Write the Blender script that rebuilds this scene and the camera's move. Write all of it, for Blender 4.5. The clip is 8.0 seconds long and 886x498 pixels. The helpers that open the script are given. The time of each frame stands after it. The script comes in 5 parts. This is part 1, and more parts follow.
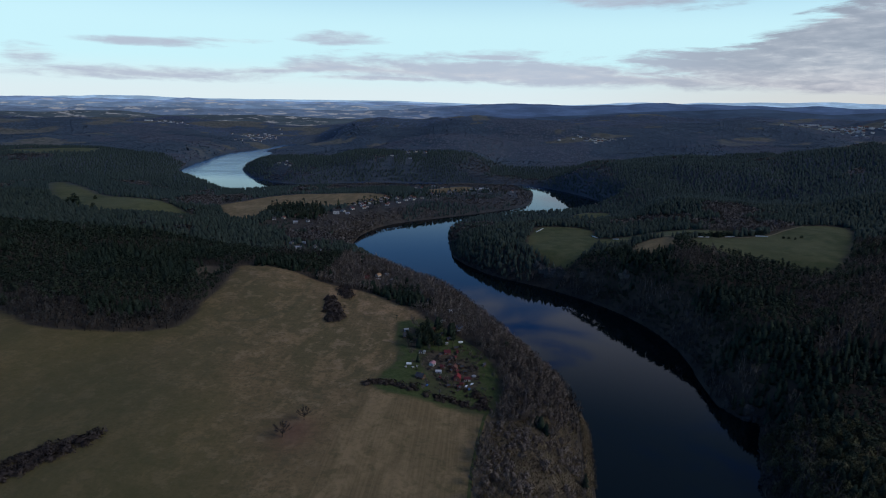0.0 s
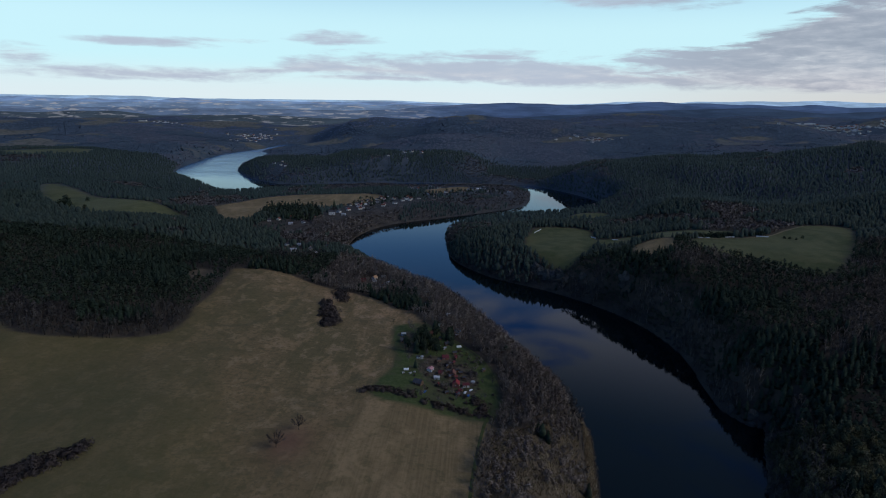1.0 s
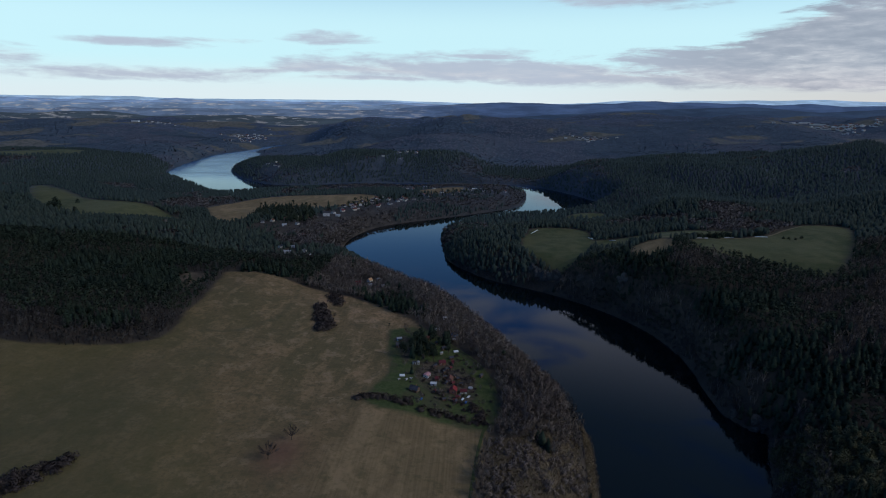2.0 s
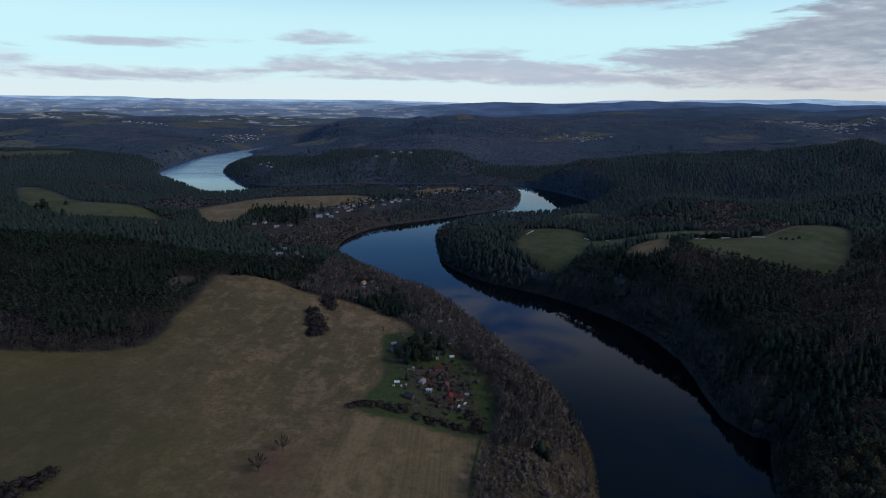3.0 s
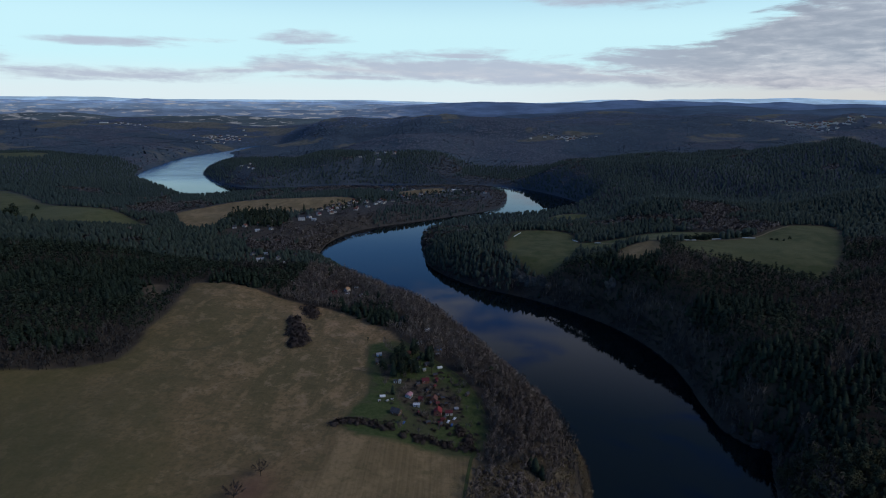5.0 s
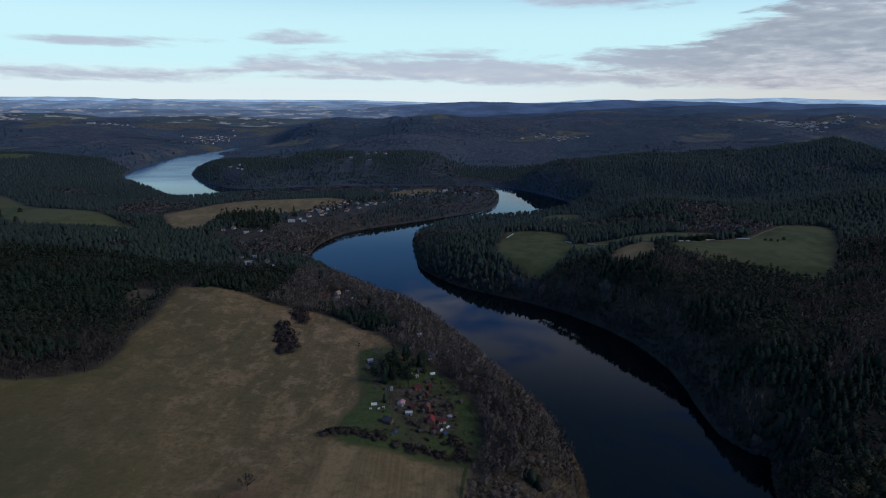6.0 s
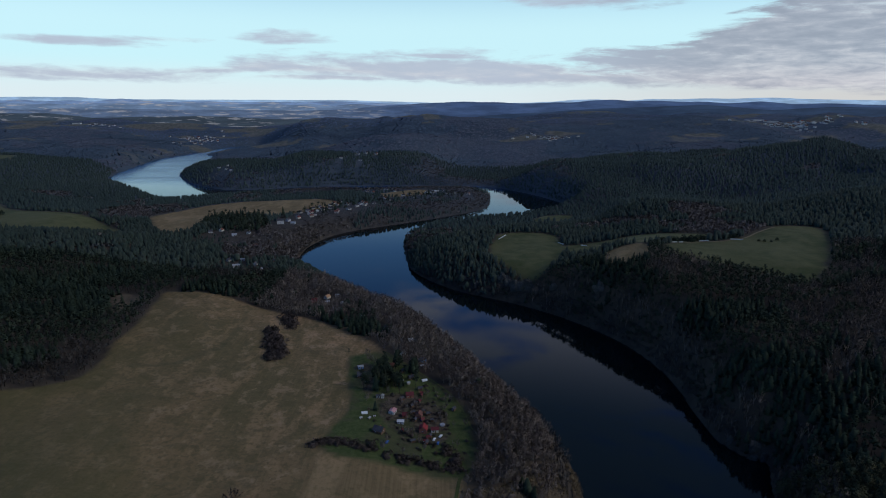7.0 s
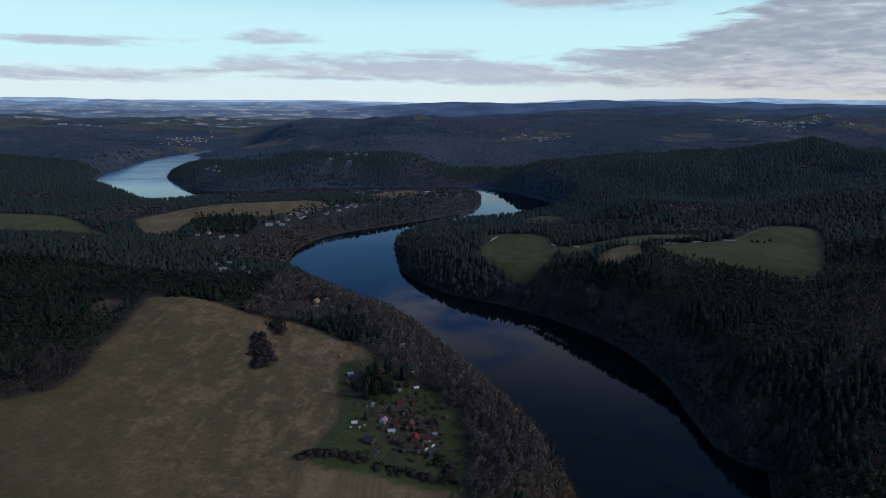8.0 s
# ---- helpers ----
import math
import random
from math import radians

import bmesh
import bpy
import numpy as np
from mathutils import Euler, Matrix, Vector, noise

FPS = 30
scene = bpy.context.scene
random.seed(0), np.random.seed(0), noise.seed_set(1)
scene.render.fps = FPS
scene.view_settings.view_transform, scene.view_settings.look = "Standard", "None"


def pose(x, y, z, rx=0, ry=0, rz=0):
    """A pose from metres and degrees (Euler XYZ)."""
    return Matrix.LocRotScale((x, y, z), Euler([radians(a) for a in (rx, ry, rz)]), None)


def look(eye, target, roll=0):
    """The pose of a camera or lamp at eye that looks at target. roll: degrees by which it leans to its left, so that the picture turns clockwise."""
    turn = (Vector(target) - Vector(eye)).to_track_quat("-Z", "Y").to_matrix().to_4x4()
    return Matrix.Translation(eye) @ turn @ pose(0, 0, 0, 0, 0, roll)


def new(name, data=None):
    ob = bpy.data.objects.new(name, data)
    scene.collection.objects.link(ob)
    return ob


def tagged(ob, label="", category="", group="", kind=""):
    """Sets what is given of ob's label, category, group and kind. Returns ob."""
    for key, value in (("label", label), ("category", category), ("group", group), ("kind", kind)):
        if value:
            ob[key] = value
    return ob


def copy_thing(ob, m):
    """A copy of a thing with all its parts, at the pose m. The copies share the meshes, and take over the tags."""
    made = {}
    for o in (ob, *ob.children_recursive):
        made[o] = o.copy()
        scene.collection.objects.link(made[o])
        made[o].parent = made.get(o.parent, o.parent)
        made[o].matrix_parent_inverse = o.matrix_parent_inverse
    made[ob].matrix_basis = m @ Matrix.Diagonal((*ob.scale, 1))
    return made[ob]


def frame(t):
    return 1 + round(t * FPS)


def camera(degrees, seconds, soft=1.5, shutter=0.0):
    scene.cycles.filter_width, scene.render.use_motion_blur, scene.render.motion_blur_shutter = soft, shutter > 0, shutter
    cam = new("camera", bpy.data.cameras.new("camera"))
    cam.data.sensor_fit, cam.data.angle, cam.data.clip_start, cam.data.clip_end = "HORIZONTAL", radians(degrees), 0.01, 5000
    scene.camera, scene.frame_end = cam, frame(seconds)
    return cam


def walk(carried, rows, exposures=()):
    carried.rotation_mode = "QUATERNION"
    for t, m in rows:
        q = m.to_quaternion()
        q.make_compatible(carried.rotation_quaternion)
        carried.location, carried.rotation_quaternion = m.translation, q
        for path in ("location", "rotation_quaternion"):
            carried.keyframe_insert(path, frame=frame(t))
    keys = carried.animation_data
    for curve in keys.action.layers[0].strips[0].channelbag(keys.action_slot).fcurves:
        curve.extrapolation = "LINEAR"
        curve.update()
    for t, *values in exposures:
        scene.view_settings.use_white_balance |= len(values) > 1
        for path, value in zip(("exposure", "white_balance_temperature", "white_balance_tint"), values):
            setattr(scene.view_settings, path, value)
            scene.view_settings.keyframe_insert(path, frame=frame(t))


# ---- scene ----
# camera and flight: a level glide along the valley, turning slowly to the right
cam = camera(74.0, 8.0, soft=1.05)
FLIGHT = [  # seconds, eye x y z, yaw, pitch, roll
    (0, 1.42, -1.80, 300.51, 3.492, -14.341, 1.164),
    (0.5, 0.33, 5.07, 300.42, 3.337, -14.357, 1.098),
    (1, -0.70, 11.91, 300.33, 3.146, -14.372, 1.036),
    (1.5, -1.68, 18.72, 300.24, 2.922, -14.384, 0.979),
    (3, -4.21, 39.00, 300.00, 2.067, -14.409, 0.833),
    (3.5, -4.94, 45.73, 299.92, 1.729, -14.414, 0.794),
    (4, -5.58, 52.47, 299.87, 1.368, -14.416, 0.759),
    (4.5, -6.18, 59.20, 299.79, 0.986, -14.417, 0.728),
    (6, -7.56, 79.44, 299.61, -0.262, -14.406, 0.662),
    (6.5, -7.89, 86.22, 299.56, -0.705, -14.398, 0.648),
    (7, -8.16, 93.03, 299.50, -1.158, -14.389, 0.639),
    (7.5, -8.37, 99.87, 299.46, -1.618, -14.377, 0.635),
    (8, -8.52, 106.75, 299.42, -2.084, -14.364, 0.635),
]


def aim(x, y, z, yaw, pitch, roll):
    yaw, pitch = radians(yaw), radians(pitch)
    ahead = Vector((-math.sin(yaw) * math.cos(pitch), math.cos(yaw) * math.cos(pitch), math.sin(pitch)))
    return look((x, y, z), Vector((x, y, z)) + ahead, roll)


walk(cam, [(t, aim(*row)) for t, *row in FLIGHT], [(0.0, 0.0), (8.0, 0.0)])

# ---- sky and sun ----
SUN_UP, SUN_ROUND = 35.0, 100.0  # degrees over the horizon, and clockwise from straight ahead
SKY_STRENGTH, SUN_STRENGTH = 0.1, 1.1


class Graph:
    """Short hand for node trees."""

    def __init__(self, tree):
        self.tree = tree
        tree.nodes.clear()

    def add(self, kind, **settings):
        node = self.tree.nodes.new(kind)
        for key, value in settings.items():
            setattr(node, key, value)
        return node

    def wire(self, value, socket):
        if isinstance(value, bpy.types.NodeSocket):
            self.tree.links.new(value, socket)
        else:
            socket.default_value = value

    def math(self, op, a, b=0.0, c=0.0):
        node = self.add("ShaderNodeMath", operation=op)
        for value, socket in zip((a, b, c), node.inputs):
            self.wire(value, socket)
        return node.outputs[0]

    def ease(self, value, lo, hi, to_lo=0.0, to_hi=1.0):
        node = self.add("ShaderNodeMapRange", interpolation_type="SMOOTHSTEP")
        for v, socket in zip((value, lo, hi, to_lo, to_hi), node.inputs):
            self.wire(v, socket)
        return node.outputs[0]

    def mix(self, factor, a, b, blend="MIX"):
        node = self.add("ShaderNodeMix", data_type="RGBA", blend_type=blend)
        self.wire(factor, node.inputs[0])
        for v, socket in ((a, node.inputs[6]), (b, node.inputs[7])):
            self.wire((*v, 1.0) if isinstance(v, tuple) and len(v) == 3 else v, socket)
        return node.outputs[2]

    def noise(self, vector, scale, detail=4.0, rough=0.55, warp=0.0):
        node = self.add("ShaderNodeTexNoise")
        if vector is not None:
            self.wire(vector, node.inputs["Vector"])
        node.inputs["Scale"].default_value = scale
        node.inputs["Detail"].default_value = detail
        node.inputs["Roughness"].default_value = rough
        node.inputs["Distortion"].default_value = warp
        return node.outputs["Fac"]

    def stretch(self, vector, scale, turn=0.0):
        node = self.add("ShaderNodeMapping")
        self.wire(vector, node.inputs["Vector"])
        node.inputs["Scale"].default_value = scale
        node.inputs["Rotation"].default_value = (0, 0, turn)
        return node.outputs[0]

    def join(self, x, y, z):
        node = self.add("ShaderNodeCombineXYZ")
        for v, socket in zip((x, y, z), node.inputs):
            self.wire(v, socket)
        return node.outputs[0]


def make_sky():
    world = bpy.data.worlds.new("sky")
    scene.world = world
    world.use_nodes = True
    g = Graph(world.node_tree)
    way = g.add("ShaderNodeTexCoord").outputs["Generated"]
    split = g.add("ShaderNodeSeparateXYZ")
    g.wire(way, split.inputs[0])
    x, y, z = split.outputs
    up = g.math("MULTIPLY", g.math("ARCSINE", z), 57.3)
    side = g.math("MULTIPLY", g.math("ARCTAN2", x, y), 57.3)
    air = g.add("ShaderNodeTexSky", sky_type="NISHITA", sun_disc=False)
    air.sun_elevation, air.sun_rotation = radians(SUN_UP), radians(SUN_ROUND)
    air.altitude, air.air_density, air.dust_density, air.ozone_density = 400, 1.0, 0.5, 1.6
    clear = g.mix(1.0, air.outputs[0], (0.54, 0.92, 1.33), "MULTIPLY")
    haze = g.ease(up, 15.0, 5.5)
    clear = g.mix(g.math("MULTIPLY", haze, 0.9), clear, (6.3, 9.3, 9.9))
    clear = g.mix(g.math("MULTIPLY", g.ease(up, 3.5, 0.0), 0.85), clear, (7.5, 8.4, 8.8))
    clear = g.mix(g.ease(up, 15.0, 25.0), clear, g.mix(1.0, clear, (0.35, 0.61, 0.98), "MULTIPLY"))
    clear = g.mix(g.ease(up, 22.0, 36.0), clear, g.mix(1.0, clear, (0.36, 0.45, 0.58), "MULTIPLY"))
    # ragged outlines, drawn out along the horizon
    coarse = g.math("SUBTRACT", g.noise(g.join(g.math("MULTIPLY", side, 0.1), g.math("MULTIPLY", up, 0.75), 1.7), 1.0, 6.0, 0.6, 0.5), 0.5)
    fine = g.math("SUBTRACT", g.noise(g.join(g.math("MULTIPLY", side, 0.42), g.math("MULTIPLY", up, 1.9), 7.1), 1.0, 7.0, 0.62, 0.4), 0.5)
    ragged = g.math("ADD", g.math("MULTIPLY", coarse, 2.3), g.math("MULTIPLY", fine, 1.5))
    # the long bank: thin in the west, swelling to a high mass in the east
    top = g.math("ADD", g.ease(side, -24.0, -15.0, 2.4, 4.0), g.math("ADD", g.ease(side, 13.0, 24.0, 0.0, 1.0), g.ease(side, 19.0, 33.0, 0.0, 4.6)))
    over = g.math("ADD", g.math("SUBTRACT", top, up), g.math("MULTIPLY", coarse, g.ease(side, 0.0, 24.0, 1.0, 5.0)))
    under = g.math("SUBTRACT", up, g.math("SUBTRACT", g.ease(side, -14.0, 6.0, 1.75, 1.15), g.ease(side, 12.0, 30.0, 0.0, 0.4)))
    mass = g.math("MINIMUM", g.math("MULTIPLY", over, 0.75), g.math("MULTIPLY", under, 1.5))
    mass = g.math("SUBTRACT", g.math("MINIMUM", mass, 1.2), g.ease(side, -17.0, -24.0, 0.0, 2.0))
    # single streaks and puffs: bearing, height, half length, half depth, rise along the length
    for at_side, at_up, long, deep, rise in ((-29.5, 4.1, 8.5, 0.3, 0.0), (-13.5, 5.15, 6.0, 0.5, 0.025), (-22.5, 4.55, 6.0, 0.22, 0.02), (-29.0, 1.65, 19.0, 0.5, 0.012), (-9.5, 1.75, 12.0, 0.2, 0.0),
                                             (-37.8, 2.8, 3.0, 0.75, 0.0), (-20.0, 2.1, 9.0, 0.3, 0.05), (13.0, 9.0, 12.0, 0.95, -0.02), (1.0, 3.75, 6.0, 0.2, -0.01)):
        dx = g.math("SUBTRACT", side, at_side)
        a = g.math("DIVIDE", dx, long)
        b = g.math("DIVIDE", g.math("SUBTRACT", g.math("SUBTRACT", up, at_up), g.math("MULTIPLY", dx, rise)), deep * 1.8)
        lens = g.math("SUBTRACT", 1.0, g.math("ADD", g.math("MULTIPLY", a, a), g.math("MULTIPLY", b, b)))
        mass = g.math("MAXIMUM", mass, g.math("SUBTRACT", g.math("MULTIPLY", lens, 1.3), 0.5))
    cover = g.math("MULTIPLY", g.ease(g.math("ADD", mass, ragged), -0.15, 1.0), 0.88)
    tone = g.math("ADD", g.math("ADD", g.math("MULTIPLY", coarse, 1.0), g.math("MULTIPLY", fine, 0.75)), g.math("MULTIPLY", over, -0.04))
    lit = g.mix(g.ease(tone, -0.5, 0.1), (6.8, 6.75, 7.2), (4.5, 5.0, 6.2))
    dim = g.ease(side, 6.0, 30.0)
    lit = g.mix(g.math("MULTIPLY", g.math("MULTIPLY", dim, g.ease(tone, -0.6, 0.1)), 0.92), lit, (2.6, 2.8, 3.6))
    clear = g.mix(g.math("MULTIPLY", g.math("MULTIPLY", g.ease(side, 0.0, 40.0), g.ease(up, 3.5, 0.5)), 0.85), clear, (6.2, 6.0, 5.9))
    # higher up, broken cloud that the river mirrors
    low = g.math("ADD", g.math("MAXIMUM", z, 0.0), 0.035)
    flat = g.join(g.math("DIVIDE", x, low), g.math("DIVIDE", y, low), 0.3)
    streak = g.noise(g.stretch(flat, (0.16, 0.42, 1.0)), 1.0, 7.0, 0.58, 0.3)
    puff = g.noise(g.join(g.math("MULTIPLY", side, 0.075), g.math("MULTIPLY", up, 0.33), 1.7), 1.0, 7.0, 0.6, 0.4)
    body = g.math("ADD", g.math("MULTIPLY", streak, 0.45), g.math("MULTIPLY", puff, 0.55))
    deck = g.ease(up, 18.0, 30.0)
    gap = g.math("MULTIPLY", g.ease(up, 7.0, 10.0), g.ease(up, 24.0, 17.0))
    body = g.math("SUBTRACT", g.math("ADD", body, g.math("MULTIPLY", deck, -0.02)), g.math("MULTIPLY", gap, 0.1))
    body = g.math("ADD", body, g.ease(g.math("ADD", side, g.math("MULTIPLY", up, 2.2)), 16.0, 38.0, 0.0, 0.2))
    high = g.math("MULTIPLY", g.math("MULTIPLY", g.ease(body, 0.57, 0.72), 0.88), g.ease(up, 14.0, 20.0))
    sky = g.mix(cover, clear, lit)
    sky = g.mix(high, sky, g.mix(deck, (5.0, 5.2, 6.2), (0.76, 1.28, 2.0)))
    back = g.add("ShaderNodeBackground")
    g.wire(sky, back.inputs[0])
    back.inputs[1].default_value = SKY_STRENGTH
    g.wire(back.outputs[0], g.add("ShaderNodeOutputWorld").inputs[0])


make_sky()
sun = new("sun", bpy.data.lights.new("sun", "SUN"))
sun.data.energy, sun.data.angle, sun.data.color = SUN_STRENGTH, radians(24), (1.0, 0.96, 0.92)
_a, _e = radians(SUN_ROUND), radians(SUN_UP)
sun.matrix_world = look((0, 0, 900), Vector((0, 0, 900)) - Vector((math.sin(_a) * math.cos(_e), math.cos(_a) * math.cos(_e), math.sin(_e))))


# ---- materials ----
def surface(name):
    m = bpy.data.materials.new(name)
    m.use_nodes = True
    g = Graph(m.node_tree)
    b = g.add("ShaderNodeBsdfPrincipled")
    g.wire(b.outputs[0], g.add("ShaderNodeOutputMaterial").inputs[0])
    b.inputs["Specular IOR Level"].default_value = 0.15
    return m, g, b


def relief(g, b, height, strength, distance):
    bump = g.add("ShaderNodeBump")
    bump.inputs["Strength"].default_value = strength
    bump.inputs["Distance"].default_value = distance
    g.wire(height, bump.inputs["Height"])
    g.wire(bump.outputs[0], b.inputs["Normal"])


def plain(name, a, c, scale=3.0, rough=0.8, bump=0.02, metal=0.0):
    """Two tones mixed by noise at two sizes, with a little relief."""
    m, g, b = surface(name)
    at = g.add("ShaderNodeNewGeometry").outputs["Position"]
    fine, broad = g.noise(at, scale, 5.0, 0.6), g.noise(at, scale * 0.17, 3.0)
    f = g.math("ADD", g.math("MULTIPLY", fine, 0.5), g.math("MULTIPLY", broad, 0.5))
    g.wire(g.mix(g.ease(f, 0.3, 0.7), a, c), b.inputs["Base Color"])
    b.inputs["Roughness"].default_value = rough
    b.inputs["Metallic"].default_value = metal
    relief(g, b, fine, 0.5, bump)
    return m


def leafy(name, dark, light, other):
    """Foliage or twigs: each tree has a tone of its own, and each tuft varies a little."""
    m, g, b = surface(name)
    tone = g.add("ShaderNodeAttribute", attribute_name="tone").outputs["Fac"]
    own = g.add("ShaderNodeObjectInfo").outputs["Random"]
    tuft = g.add("ShaderNodeNewGeometry").outputs["Random Per Island"]
    t = g.math("PINGPONG", g.math("ADD", tone, own), 1.0)
    c = g.mix(g.math("ADD", g.math("MULTIPLY", t, 0.8), g.math("MULTIPLY", tuft, 0.2)), dark, light)
    c = g.mix(g.ease(t, 0.72, 0.95, 0.0, 0.75), c, other)
    g.wire(c, b.inputs["Base Color"])
    b.inputs["Roughness"].default_value = 0.9
    return m


def make_ground_material():
    m, g, b = surface("land")
    at = g.add("ShaderNodeNewGeometry").outputs["Position"]
    small, mid, broad = g.noise(at, 0.26, 6.0, 0.65), g.noise(at, 0.042, 5.0, 0.6, 0.4), g.noise(at, 0.0075, 4.0, 0.55, 0.6)

    def use(name):
        return g.add("ShaderNodeAttribute", attribute_name=name).outputs["Fac"]

    # leaf litter and scrub under the woods
    wood = g.mix(g.ease(mid, 0.35, 0.65), (0.042, 0.034, 0.027), (0.072, 0.057, 0.043))
    wood = g.mix(g.ease(small, 0.5, 0.75, 0.0, 0.5), wood, (0.03, 0.034, 0.017))
    # dry winter hay field: olive grass, straw patches, faint drill rows
    rows = g.noise(g.stretch(at, (0.6, 0.02, 0.0), radians(8)), 1.0, 3.0, 0.6)
    blot = g.noise(g.stretch(at, (0.036, 0.016, 0.0), radians(-24)), 1.0, 6.0, 0.62, 0.5)
    hay = g.mix(g.ease(broad, 0.36, 0.64), (0.123, 0.099, 0.050), (0.181, 0.128, 0.070))
    hay = g.mix(g.ease(blot, 0.5, 0.62, 0.0, 0.8), hay, (0.267, 0.183, 0.103))
    fleck = g.noise(g.stretch(at, (0.06, 0.055, 0.0), radians(30)), 1.0, 5.0, 0.65, 0.3)
    hay = g.mix(g.ease(fleck, 0.53, 0.63, 0.0, 0.75), hay, (0.270, 0.194, 0.120))
    hay = g.mix(g.ease(fleck, 0.47, 0.36, 0.0, 0.6), hay, (0.072, 0.066, 0.031))
    hay = g.mix(g.ease(mid, 0.56, 0.7, 0.0, 0.6), hay, (0.093, 0.085, 0.050))
    hay = g.mix(g.ease(rows, 0.5, 0.68, 0.0, 0.25), hay, (0.237, 0.169, 0.099))
    hay = g.mix(g.ease(small, 0.46, 0.64, 0.0, 0.55), hay, (0.072, 0.065, 0.033))
    place = g.add("ShaderNodeSeparateXYZ")
    g.wire(at, place.inputs[0])
    # greener to the south-west; lens darkening there is painted in too
    south = g.math("MULTIPLY", g.math("SUBTRACT", place.outputs[1], 600.0), 0.55)
    west = g.math("ADD", g.math("ADD", place.outputs[0], south), g.math("MULTIPLY", broad, 260.0))
    hay = g.mix(g.ease(west, 60.0, -280.0, 0.0, 0.75), hay, (0.068, 0.067, 0.029))
    hay = g.mix(1.0, hay, (1.27, 1.16, 1.06), "MULTIPLY")
    hay = g.mix(use("lane"), hay, (0.07, 0.07, 0.032))
    # stubble with drill rows
    drill = g.noise(g.stretch(at, (0.5, 0.008, 0.0), radians(10)), 1.0, 2.0, 0.6)
    stub = g.mix(g.ease(drill, 0.38, 0.64), (0.158, 0.117, 0.063), (0.202, 0.148, 0.081))
    stub = g.mix(g.ease(blot, 0.45, 0.62, 0.0, 0.6), stub, (0.3, 0.215, 0.122))
    stub = g.mix(g.ease(fleck, 0.47, 0.36, 0.0, 0.55), stub, (0.1, 0.088, 0.042))
    stub = g.mix(g.ease(small, 0.46, 0.66, 0.0, 0.4), stub, (0.1, 0.085, 0.045))
    stub = g.mix(1.0, stub, (1.05, 1.0, 0.9), "MULTIPLY")
    # meadow and garden lawn
    mead = g.mix(g.ease(mid, 0.35, 0.65), (0.056, 0.067, 0.024), (0.096, 0.096, 0.042))
    mead = g.mix(g.ease(broad, 0.45, 0.62, 0.0, 0.6), mead, (0.11, 0.108, 0.047))
    lawn = g.mix(g.ease(small, 0.35, 0.65), (0.046, 0.066, 0.02), (0.075, 0.092, 0.032))
    lawn = g.mix(g.ease(mid, 0.5, 0.62, 0.0, 0.6), lawn, (0.075, 0.068, 0.036))
    rough = g.mix(g.ease(mid, 0.35, 0.65), (0.08, 0.062, 0.042), (0.145, 0.11, 0.072))
    rough = g.mix(g.ease(small, 0.5, 0.72, 0.0, 0.8), rough, (0.07, 0.06, 0.03))
    soil = g.mix(g.ease(small, 0.3, 0.7), (0.13, 0.062, 0.042), (0.17, 0.09, 0.06))
    # far farmland, patchwork of pale fields between woods
    c = wood
    # haze put into the ground colour: bluer under the woods with distance
    c = g.mix(use("hillwood_haze"), c, g.mix(g.ease(broad, 0.4, 0.6), (0.044, 0.06, 0.078), (0.065, 0.08, 0.1)))
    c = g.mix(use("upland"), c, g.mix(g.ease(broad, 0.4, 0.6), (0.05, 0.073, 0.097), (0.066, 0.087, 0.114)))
    c = g.mix(use("farmland"), c, g.mix(g.ease(mid, 0.4, 0.6), (0.09, 0.092, 0.072), (0.155, 0.142, 0.118)))
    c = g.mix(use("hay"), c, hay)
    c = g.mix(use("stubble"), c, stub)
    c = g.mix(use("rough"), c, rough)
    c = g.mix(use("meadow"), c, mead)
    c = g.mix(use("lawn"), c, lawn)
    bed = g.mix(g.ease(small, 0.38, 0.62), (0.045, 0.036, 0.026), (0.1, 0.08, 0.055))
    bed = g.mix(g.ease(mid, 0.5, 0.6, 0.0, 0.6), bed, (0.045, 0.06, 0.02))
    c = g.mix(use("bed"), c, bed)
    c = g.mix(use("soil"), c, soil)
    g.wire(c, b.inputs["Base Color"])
    b.inputs["Roughness"].default_value = 0.95
    relief(g, b, g.math("ADD", small, g.math("MULTIPLY", mid, 3.0)), 0.7, 0.5)
    return m


def make_water_material():
    m, g, b = surface("river_water")
    at = g.add("ShaderNodeNewGeometry").outputs["Position"]
    broad = g.noise(g.stretch(at, (0.004, 0.008, 0.0), 0.4), 1.0, 4.0, 0.5, 0.6)
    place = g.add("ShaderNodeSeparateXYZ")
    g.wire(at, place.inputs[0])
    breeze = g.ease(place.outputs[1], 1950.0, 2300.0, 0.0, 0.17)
    # the far lake's reflected sky blue is put into its base colour
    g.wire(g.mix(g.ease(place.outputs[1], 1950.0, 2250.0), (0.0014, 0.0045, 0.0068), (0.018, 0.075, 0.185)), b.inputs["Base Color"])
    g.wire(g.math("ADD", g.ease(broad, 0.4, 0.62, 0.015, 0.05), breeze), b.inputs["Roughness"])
    b.inputs["IOR"].default_value = 1.33
    b.inputs["Specular IOR Level"].default_value = 0.5
    # mirrored light is tinted blue as well
    b.inputs["Specular Tint"].default_value = (0.74, 0.9, 1.0, 1)
    relief(g, b, g.noise(at, 0.5, 3.0, 0.5), 0.05, 0.05)
    return m


